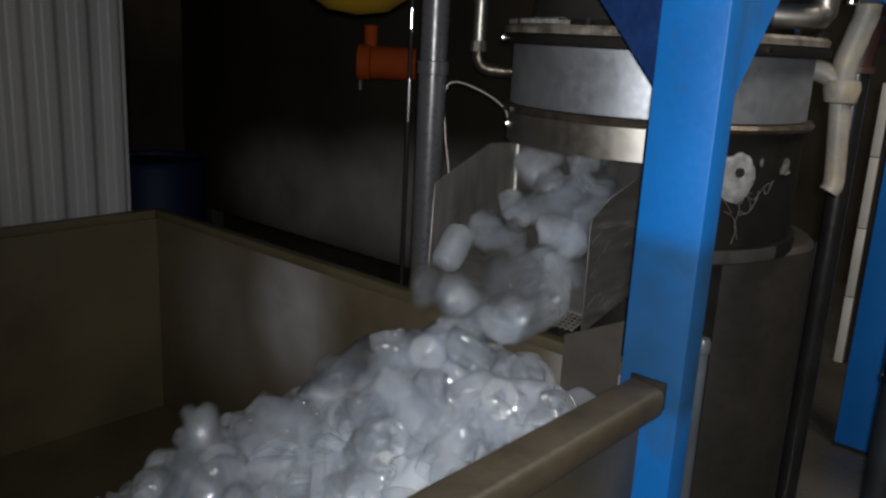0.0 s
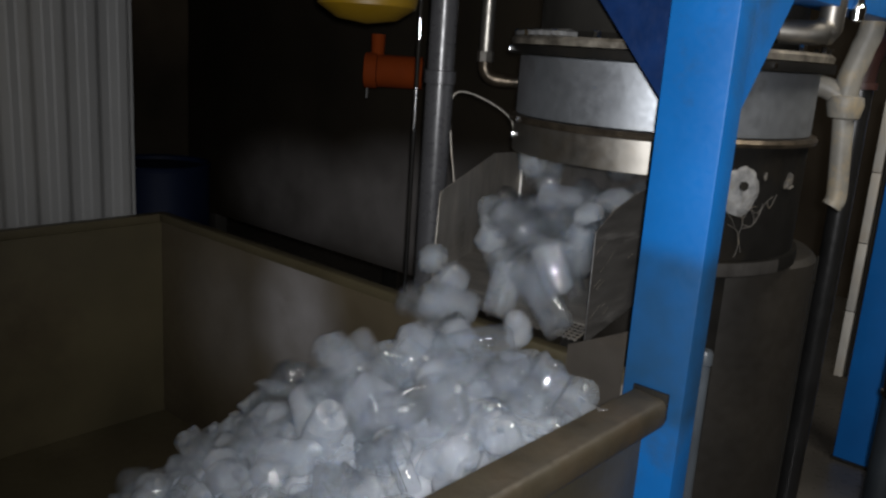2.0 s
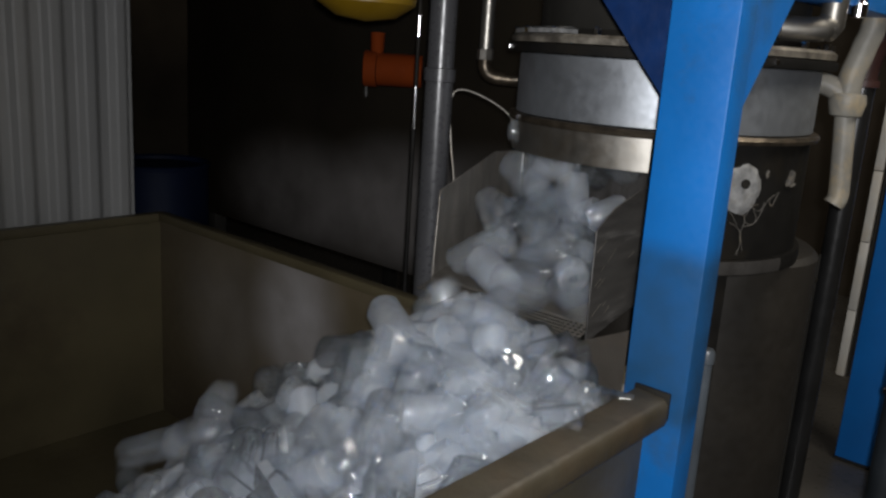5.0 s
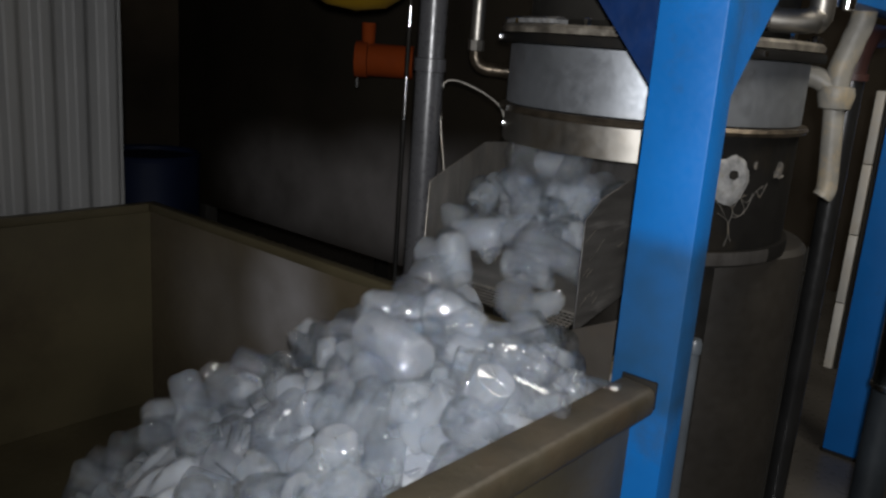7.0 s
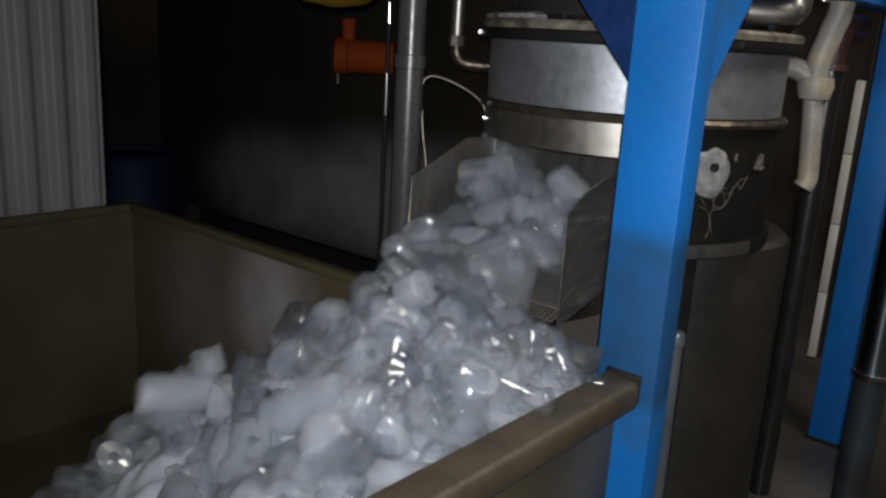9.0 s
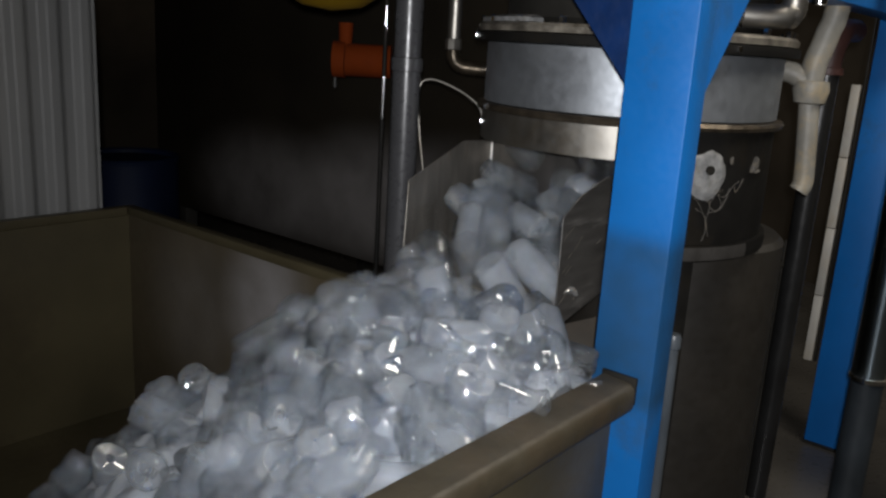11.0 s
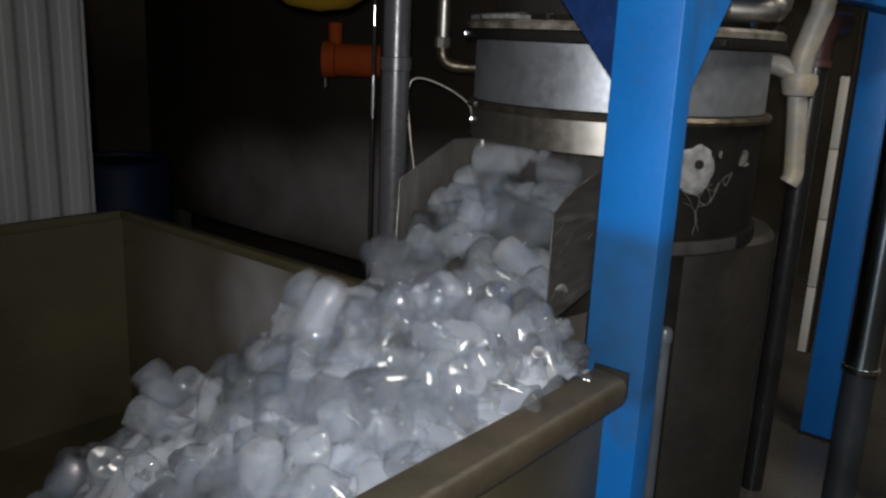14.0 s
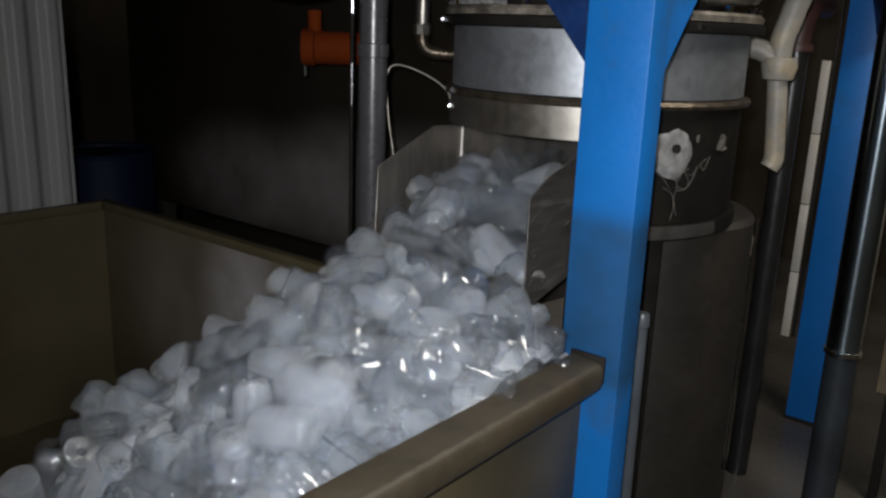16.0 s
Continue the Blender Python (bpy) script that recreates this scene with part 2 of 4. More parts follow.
COREICE = ice_material("packed_ice", 1.0, 1.0, True, 0.64, 0.02, 0.2)


# ---- mesh tools ----
def mesh(bm, mat, smooth=True):
    me = bpy.data.meshes.new("mesh")
    bmesh.ops.recalc_face_normals(bm, faces=bm.faces)
    if smooth:
        for fc in bm.faces:
            fc.smooth = True
        for e in bm.edges:
            if len(e.link_faces) == 2 and e.calc_face_angle(0) > 0.6:
                e.smooth = False
    bm.to_mesh(me)
    bm.free()
    me.materials.append(mat)
    return me


def part(name, bm, mat, parent=None, label="", smooth=True):
    ob = new(name, mesh(bm, mat, smooth))
    if parent:
        ob.parent = parent
    if label:
        ob["label"] = label
    return ob


def thing(name, label, category, group="", kind="", place=(0, 0, 0)):
    ob = new(name)
    ob.location = place
    ob.empty_display_size = 0.05
    return tagged(ob, label, category, group, kind)


def box(x0, x1, y0, y1, z0, z1, bevel=0.003, bm=None):
    b = bm or bmesh.new()
    made = bmesh.ops.create_cube(b, size=1, matrix=Matrix.LocRotScale(((x0 + x1) / 2, (y0 + y1) / 2, (z0 + z1) / 2), None, (x1 - x0, y1 - y0, z1 - z0)))
    if bevel:
        es = list({e for v in made["verts"] for e in v.link_edges})
        bmesh.ops.bevel(b, geom=es, offset=bevel, segments=2, affect="EDGES", profile=0.6)
    return b


def lathe(rings, centre=(0, 0), seg=64, a0=0.0, a1=360.0, closed=True, wobble=0.0):
    """A turned form from (radius, z) pairs round a vertical axis, whole or as an arc."""
    b = bmesh.new()
    full = abs(a1 - a0) >= 359.9
    n = seg if full else seg + 1
    cols = []
    for i in range(n):
        a = radians(a0 + (a1 - a0) * i / seg)
        cols.append([b.verts.new((centre[0] + (r + wobble * noise.noise((math.cos(a) * 2, math.sin(a) * 2, z * 8))) * math.cos(a),
                                  centre[1] + (r + wobble * noise.noise((math.cos(a) * 2, math.sin(a) * 2, z * 8))) * math.sin(a), z)) for r, z in rings])
    m = len(rings)
    for i in range(n if full else n - 1):
        p, q = cols[i], cols[(i + 1) % n]
        for k in range(m if closed else m - 1):
            b.faces.new((p[k], q[k], q[(k + 1) % m], p[(k + 1) % m]))
    return b


def sweep(points, r, seg=14, steps=6, caps=True, radii=None):
    """A round pipe through points, rounded by a spline."""
    pts = [Vector(p) for p in points]
    ext = [pts[0] * 2 - pts[1]] + pts + [pts[-1] * 2 - pts[-2]]
    line, rad = [], []
    for i in range(1, len(ext) - 2):
        for k in range(steps):
            t = k / steps
            a, b_, c, d = ext[i - 1:i + 3]
            line.append(0.5 * ((2 * b_) + (c - a) * t + (2 * a - 5 * b_ + 4 * c - d) * t * t + (3 * b_ - a - 3 * c + d) * t ** 3))
            rad.append(r if not radii else radii[i - 1] * (1 - t) + radii[i] * t)
    line.append(pts[-1])
    rad.append(r if not radii else radii[-1])
    b = bmesh.new()
    rings, up = [], Vector((0.31, 0.77, 0.2)).normalized()
    for i, p in enumerate(line):
        d = (line[min(i + 1, len(line) - 1)] - line[max(i - 1, 0)]).normalized()
        u = d.cross(up).normalized()
        w = u.cross(d).normalized()
        up = w
        rings.append([b.verts.new(p + rad[i] * (math.cos(2 * math.pi * k / seg) * u + math.sin(2 * math.pi * k / seg) * w)) for k in range(seg)])
    for p, q in zip(rings, rings[1:]):
        for k in range(seg):
            b.faces.new((p[k], p[(k + 1) % seg], q[(k + 1) % seg], q[k]))
    if caps:
        b.faces.new(rings[0][::-1])
        b.faces.new(rings[-1])
    return b


def prism(outline, axis, lo, hi, bevel=0.002):
    """An outline in the plane across an axis, drawn out from lo to hi along it."""
    b = bmesh.new()
    def at(p, v):
        return {"x": (v, p[0], p[1]), "y": (p[0], v, p[1]), "z": (p[0], p[1], v)}[axis]
    one, two = [b.verts.new(at(p, lo)) for p in outline], [b.verts.new(at(p, hi)) for p in outline]
    b.faces.new(one)
    b.faces.new(two[::-1])
    n = len(outline)
    for i in range(n):
        b.faces.new((one[i], two[i], two[(i + 1) % n], one[(i + 1) % n]))
    if bevel:
        bmesh.ops.bevel(b, geom=list(b.edges), offset=bevel, segments=1, affect="EDGES")
    return b


def bolt_mesh(r=0.009, h=0.008):
    b = lathe([(0.0001, h), (r * 0.9, h), (r, h * 0.8), (r, 0), (0.0001, 0)], seg=6, closed=False)
    return b


def chunk_bm(r, rng):
    """A broken lump of ice with a few flat faces."""
    b = bmesh.new()
    bmesh.ops.create_icosphere(b, subdivisions=2, radius=r)
    cuts = [(Vector((rng.gauss(0, 1), rng.gauss(0, 1), rng.gauss(0, 1))).normalized(), rng.uniform(0.5, 0.85) * r) for _ in range(7)]
    stretch = Vector((1, rng.uniform(0.75, 1.1), rng.uniform(1.0, 1.7)))
    for v in b.verts:
        for nrm, d in cuts:
            over = v.co.dot(nrm) - d
            if over > 0:
                v.co -= nrm * over
        v.co = Vector((v.co.x * stretch.x, v.co.y * stretch.y, v.co.z * stretch.z)) * (1 + 0.08 * noise.noise(v.co * 40))
    return b


# ---- the hall ----
def hall():
    floor = tagged(part("floor", box(-6, 4, -3.5, 6, -0.2, 0, 0), FLOOR, smooth=False), "dark wet stained concrete floor", "floor", kind="structure")
    for name, b in (("wall_north", box(-6.2, 4.2, 6, 6.2, -0.2, 4.2, 0)), ("wall_south", box(-6.2, 4.2, -3.7, -3.5, -0.2, 4.2, 0)),
                    ("wall_west", box(-6.2, -6, -3.5, 6, -0.2, 4.2, 0)), ("wall_east", box(4, 4.2, -3.5, 6, -0.2, 4.2, 0))):
        tagged(part(name, b, WALL, smooth=False), "dark unlit plastered hall wall", "wall", kind="structure")
    tagged(part("ceiling", box(-6.2, 4.2, -3.7, 6.2, 4.2, 4.4, 0), WALL, smooth=False), "dark unlit hall ceiling", "ceiling", kind="structure")


hall()


def ribbed_panel():
    t = thing("ribbed_panel", "off-white vertically ribbed sheet panel behind the bin", "panel")
    b = bmesh.new()
    x, y1, y0, z0, z1 = -2.66, 1.375, -1.2, 0.0, 3.0
    prof = []
    y = y1
    while y > y0:
        prof.append((y, x + 0.012 * max(-0.8, min(0.8, 1.3 * math.sin(2 * math.pi * (y1 - y) / 0.105)))))
        y -= 0.0075
    prof = [(p[1], p[0]) for p in prof]
    outline = prof + [(px - 0.004, py) for px, py in prof[::-1]]
    b = prism(outline, "z", z0, z1, 0)
    part("sheet", b, PANEL, t, smooth=False)
    part("edge_trim", box(x - 0.012, x + 0.004, y1 + 0.001, y1 + 0.012, z0, z1, 0.002), PANEL, t)


ribbed_panel()


# ---- the ice bin ----
X0, X1, Y0, Y1, RIM = -2.58, -0.70, -0.6, 1.44, 0.88


def ice_bin():
    t = thing("ice_bin", "large olive-brown stained metal ice bin with rolled rim", "bin")
    w = 0.02
    part("floor_sheet", box(X0 - w, X1 + w, Y0 - w, Y1 + w, 0.12, 0.14, 0), BIN, t)
    part("side_wall", box(X0 - w, X0, Y0, Y1, 0.141, RIM - 0.03, 0.002), BIN, t)
    part("back_wall", box(X0 - w, X1 + w, Y1, Y1 + w, 0.141, RIM - 0.03, 0.002), BINBACK, t, "stained back wall with a pale sheen coloured in")
    part("near_wall", box(X1, X1 + w, Y0, Y1 - 0.002, 0.141, RIM - 0.05, 0.002), BIN, t)
    part("end_wall", box(X0 - w, X1 + w, Y0 - w, Y0 - 0.001, 0.141, RIM - 0.03, 0.002), BIN, t)
    near_rim = part("near_rim", prism([(X1 - 0.002, RIM), (X1 + 0.062, RIM - 0.004), (X1 + 0.072, RIM - 0.016), (X1 + 0.072, RIM - 0.054), (X1 + 0.06, RIM - 0.066),
                            (X1 + 0.022, RIM - 0.07), (X1 - 0.002, RIM - 0.052)], "y", Y0, 1.385, 0.004), BINRIM, t, "thick worn brown rim")
    part("rim_tip", box(X1 - 0.006, X1 + 0.07, 1.386, 1.394, RIM - 0.05, RIM + 0.006, 0.003), DARK, near_rim, "dark bent rim end")
    part("corner_plate", prism([(-0.888, 0.76), (-0.752, 0.76), (-0.752, 0.972), (-0.888, 0.905)], "y", 1.424, 1.428, 0.001), PLATE, t, "grey-brown splash plate in the corner")
    part("back_rim", box(X0 - 0.03, X1 - 0.004, Y1 - 0.006, Y1 + 0.03, RIM - 0.029, RIM, 0.005), BIN, t)
    part("side_rim", box(X0 - 0.03, X0 + 0.006, Y0, Y1 - 0.008, RIM - 0.029, RIM, 0.005), BIN, t)
    part("end_rim", box(X0 + 0.008, X1 - 0.004, Y0 - 0.03, Y0 + 0.006, RIM - 0.029, RIM, 0.005), BIN, t)
    for x in (X0 + 0.1, X1 - 0.1):
        for y in (Y0 + 0.1, Y1 - 0.1):
            part("foot", box(x - 0.04, x + 0.04, y - 0.04, y + 0.04, 0, 0.119, 0.003), BIN, t)


ice_bin()


# ---- blue steel frame ----
def blue_column(x0, x1, y0, y1, name_label, left=True, paint=BLUE, front=False):
    t = thing("steel_column", name_label, "column", "blue frame columns")
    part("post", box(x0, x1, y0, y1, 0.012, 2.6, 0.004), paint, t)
    part("base_plate", box(x0 - 0.006, x1 + 0.006, y0 - 0.006, y1 + 0.006, 0, 0.012, 0.002), DARK, t, "low dark base plate")
    ym = (y0 + y1) / 2
    if left:
        gusset = part("gusset", prism([(x0 + 0.001, 1.425), (x0 - 0.004, 1.425), (x0 - 0.19, 1.64), (x0 + 0.001, 1.64)], "y", y0 + 0.028, y0 + 0.04, 0.001), SHADEDBLUE, t, "gusset plate in shade-darkened blue")
        for i in range(26):
            z = 1.43 + i * 0.008
            part("weld_bead", lathe([(0.0001, z + 0.007), (0.0035 + 0.001 * math.sin(i * 2.3), z + 0.0035), (0.0001, z)], (x0 - 0.002, y0 + 0.026), 8, closed=False), BLUE, gusset)
    part("brace", prism([(y1 - 0.001, 1.425), (y1 + 0.004, 1.425), (y1 + 0.19, 1.64), (y1 - 0.001, 1.64)], "x", x1 - 0.016, x1 - 0.004, 0.001), BLUE, t, "blue gusset plate")
    if front:
        part("gusset", prism([(y0 + 0.001, 1.48), (y0 - 0.004, 1.48), (y0 - 0.19, 1.64), (y0 + 0.001, 1.64)], "x", x1 - 0.012, x1, 0.001), SHADEDBLUE, t, "gusset plate in shade-darkened blue")
    return t


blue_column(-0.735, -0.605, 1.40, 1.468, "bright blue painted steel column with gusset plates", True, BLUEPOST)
blue_column(-0.785, -0.655, 3.35, 3.42, "bright blue painted steel column standing on wet floor", False, BLUE, True)


def blue_beams():
    a = thing("steel_beam", "blue painted steel beam joining two columns", "beam", "blue frame beams")
    part("web", box(-0.70, -0.61, 1.47, 3.349, 1.645, 1.76, 0.004), BLUE, a)
    c = thing("steel_beam", "blue painted steel cross beam above the bin", "beam", "blue frame beams")
    part("web", box(-2.5, -0.737, 1.405, 1.465, 1.645, 1.76, 0.004), BLUE, c)


blue_beams()


# ---- the ice machine ----
CX, CY, R = -1.016, 1.951, 0.365


def ice_machine():
    t = thing("ice_machine", "round stainless tube ice machine with frosted flange and dark base", "machine")
    c = (CX, CY)
    part("shell", lathe([(R - 0.004, 1.354), (R, 1.356), (R, 1.497), (R - 0.004, 1.499), (R - 0.012, 1.499), (R - 0.012, 1.354)], c, 96), SHELL, t)
    part("flange", lathe([(R - 0.01, 1.335), (R + 0.016, 1.336), (R + 0.019, 1.344), (R + 0.014, 1.352), (R - 0.01, 1.353)], c, 96), RING, t, "brown rusty clamp ring")
    part("skirt", lathe([(R - 0.006, 1.262), (R + 0.004, 1.262), (R + 0.004, 1.334), (R - 0.006, 1.334)], c, 72, 170, 296), STEEL, t, "polished steel skirt")
    part("top_flange", lathe([(R - 0.03, 1.500), (R + 0.03, 1.501), (R + 0.032, 1.512), (R + 0.03, 1.522), (R - 0.03, 1.523)], c, 96), DULL, t)
    flange = part("top_flange", lathe([(R - 0.04, 1.524), (R + 0.026, 1.525), (R + 0.028, 1.538), (R + 0.02, 1.545), (R - 0.04, 1.546)], c, 96, wobble=0.003), CRUST, t, "rusty frosted upper flange")
    part("frost_ridge", lathe([(R - 0.02, 1.5465), (R + 0.02, 1.5465), (R + 0.022, 1.556), (R, 1.562), (R - 0.02, 1.556)], c, 24, 218, 262, wobble=0.008), FROST, t, "rough white frost ridge")
    part("neck", lathe([(R - 0.06, 1.547), (R - 0.045, 1.56), (R - 0.045, 2.55), (0.05, 2.62), (0.001, 2.62)], c, 72, closed=False), DARK, t, "dark insulated upper shell")
    for i in range(20):
        a = radians(i * 18 + 4)
        o = part("bolt", bolt_mesh(0.009, 0.014), CHROME, flange)
        o.location = (CX + (R + 0.012) * math.cos(a), CY + (R + 0.012) * math.sin(a), 1.546)
    for a, z, r in ((238, 1.344, 0.02), (226, 1.30, 0.006), (331, 1.512, 0.034), (229, 1.512, 0.034)):
        o = part("latch", box(-0.006, 0.006, -0.005, 0.005, -0.006, 0.006, 0.002), CHROME, t)
        o.location, o.rotation_euler = (CX + (R + r) * math.cos(radians(a)), CY + (R + r) * math.sin(radians(a)), z), (0, 0, radians(a))
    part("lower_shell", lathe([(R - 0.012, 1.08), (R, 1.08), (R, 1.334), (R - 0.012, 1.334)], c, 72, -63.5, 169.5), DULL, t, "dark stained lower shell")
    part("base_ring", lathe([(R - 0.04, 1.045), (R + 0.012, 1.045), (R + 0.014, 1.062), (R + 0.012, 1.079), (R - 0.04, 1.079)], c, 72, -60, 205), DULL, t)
    part("base_ring", lathe([(R + 0.0125, 1.047), (R + 0.015, 1.047), (R + 0.017, 1.062), (R + 0.015, 1.077), (R + 0.0125, 1.077)], c, 24, -58, -8), BACKSHEET, t, "pale stretch of the base ring")
    part("lower_drum", lathe([(0.001, 1.044), (0.29, 1.044), (0.305, 1.03), (0.305, 0.02), (0.29, 0.0), (0.001, 0.0)], (CX + 0.075, CY + 0.175), 64, closed=False, wobble=0.006), DRUM, t, "dark brown insulated lower drum")
    for a in (-33, 110, 200):
        x, y = CX + (R - 0.02) * math.cos(radians(a)), CY + (R - 0.02) * math.sin(radians(a))
        leg = part("leg", box(-0.016, 0.016, -0.016, 0.016, 0.0, 1.044, 0.003), DULL, t)
        leg.location, leg.rotation_euler = (x, y, 0), (0, 0, radians(a))
    # frost patch with a drain hole on the lower shell
    a_h = math.atan2(1.762 - CY, -0.698 - CX)
    b = bmesh.new()
    n, rows = 28, 6
    mid = b.verts.new((CX + (R + 0.010) * math.cos(a_h), CY + (R + 0.010) * math.sin(a_h), 1.252))
    last = None
    for k in range(1, rows + 1):
        ring = []
        for i in range(n):
            g = 2 * math.pi * i / n
            rr = 0.047 * (1 + 0.25 * noise.noise((math.cos(g) * 1.2, math.sin(g) * 1.2, 3.1)) + 0.12 * noise.noise((math.cos(g) * 5, math.sin(g) * 5, 1.1)) - 0.15 * math.sin(g)) * k / rows
            aa, z = a_h + (1.25 * rr * math.cos(g) - 0.008) / R, 1.252 - 0.002 + rr * 1.15 * math.sin(g)
            d = R + 0.0095 + 0.002 * noise.noise((aa * 60, z * 60, 0)) if k < rows else R + 0.0045
            ring.append(b.verts.new((CX + d * math.cos(aa), CY + d * math.sin(aa), min(z, 1.30))))
        for i in range(n):
            if last is None:
                b.faces.new((mid, ring[i], ring[(i + 1) % n]))
            else:
                b.faces.new((last[i], ring[i], ring[(i + 1) % n], last[(i + 1) % n]))
        last = ring
    patch = part("frost_patch", b, FROST, t, "white frost crust round a drain hole")
    plug = part("drain_plug", sweep([(0, 0, 0), (0.0145, 0, 0)], 0.0105, 16, 2), DARK, patch, "round rusty drain hole")
    plug.location, plug.rotation_euler = (CX + R * math.cos(a_h), CY + R * math.sin(a_h), 1.252), (0, 0, a_h)
    for d, z, size in ((24, 1.262, 0.011), (26, 1.245, 0.008), (22.5, 1.25, 0.007), (10, 1.272, 0.006)):
        o = part("frost_tuft", chunk_bm(size, random.Random(d)), VEIN, t, "ragged white frost tuft")
        o.location = (CX + (R + 0.004) * math.cos(a_h + radians(d)), CY + (R + 0.004) * math.sin(a_h + radians(d)), z)
    for pts in (((0, 1.205), (3, 1.17), (2, 1.135), (4, 1.10)), ((5, 1.20), (9, 1.19), (13, 1.215), (16, 1.225)), ((3, 1.165), (7, 1.16), (10, 1.185), (11, 1.21)), ((-7, 1.20), (-3, 1.185), (0, 1.16)),
                ((0, 1.185), (3, 1.18), (5, 1.20), (8, 1.205)), ((6, 1.195), (8, 1.175), (7, 1.16), (3, 1.155)), ((13, 1.215), (15, 1.20), (18, 1.23)), ((-3, 1.165), (1, 1.15), (3, 1.12)),
                ((2, 1.14), (2.5, 1.115), (1.5, 1.09))):
        line = [(CX + (R + 0.002) * math.cos(a_h + radians(d)), CY + (R + 0.002) * math.sin(a_h + radians(d)), z) for d, z in pts]
        part("frost_vein", sweep(line, 0.0009, 6, 5), VEIN, patch)
    return t


ice_machine()


def chute():
    t = thing("ice_chute", "scratched stainless sheet chute with angled side plates and perforated lip", "chute")
    xl, xr, yb, yf = -1.335, -0.86, 1.815, 1.435
    part("side_plate", prism([(1.475, 0.90), (1.487, 1.157), (1.694, 1.243), (1.815, 1.24), (1.815, 1.0)], "x", xl - 0.003, xl, 0.001), CHUTE, t)
    part("side_plate", prism([(1.44, 0.91), (1.437, 1.155), (1.50, 1.195), (1.60, 1.225), (1.815, 1.24), (1.815, 1.0)], "x", xr, xr + 0.003, 0.001), SIDE, t, "scuffed side plate, dark reflection in its colour")
    part("back_plate", box(xl, xr, yb, yb + 0.003, 1.03, 1.258, 0.001), BACKSHEET, t, "dark back plate")
    part("floor_plate", prism([(1.475, 0.941), (yb - 0.001, 1.045), (yb - 0.001, 1.042), (1.475, 0.938)], "x", xl + 0.001, xr - 0.001, 0), CHUTE, t)
    # perforated lip: bars and cross bars with real gaps
    for i in range(6):
        y = 1.418 + i * 0.0112
        z = 0.928 + (y - 1.435) * 0.27
        part("lip_bar", box(xl + 0.004, xr - 0.004, y, y + 0.004, z - 0.003, z, 0.0006), CHUTE, t)
    for i in range(34):
        x = xl + 0.008 + i * 0.0138
        part("cross_bar", prism([(1.418, 0.9205), (1.478, 0.9365), (1.478, 0.9335), (1.418, 0.9175)], "x", x, x + 0.004, 0), CHUTE, t)
    part("fold_seam", sweep([(xl + 0.003, yb - 0.002, 1.245), (xl + 0.003, yb - 0.002, 1.05)], 0.0032, 8, 2), SEAM, t, "bright folded seam")
    part("floor_seam", sweep([(xl + 0.003, yb - 0.003, 1.047), (xr, yb - 0.003, 1.047)], 0.002, 8, 2), CHROME, t, "bright folded seam")
    rng = random.Random(11)
    for side, count in ((xl + 0.0006, 16), (xr + 0.0034, 9)):
        for _ in range(count):
            y, z = (rng.uniform(1.50, 1.66), rng.uniform(0.985, 1.09)) if side < -1 else (rng.uniform(1.45, 1.60), rng.uniform(0.93, 1.12))
            tilt, long = rng.gauss(0.35 if side < -1 else 0.55, 0.12), rng.uniform(0.012, 0.05)
            o = part("scratch", box(-0.0005, 0.0005, -long / 2, long / 2, -0.0004, 0.0004, 0), STEEL, t, smooth=False)
            o.location, o.rotation_euler = (side, y, z), (tilt, 0, 0)
    part("hinge", box(xl - 0.02, xl + 0.01, 1.80, 1.81, 1.238, 1.252, 0.002), CHROME, t)
    for x in (xl + 0.06, xr - 0.06):
        part("bracket", box(x - 0.015, x + 0.015, 1.468, 1.50, 0.4, 0.932, 0.002), DULL, t)
        part("bracket_foot", box(x - 0.02, x + 0.02, 1.461, 1.51, 0.0, 0.399, 0.002), DULL, t)


chute()


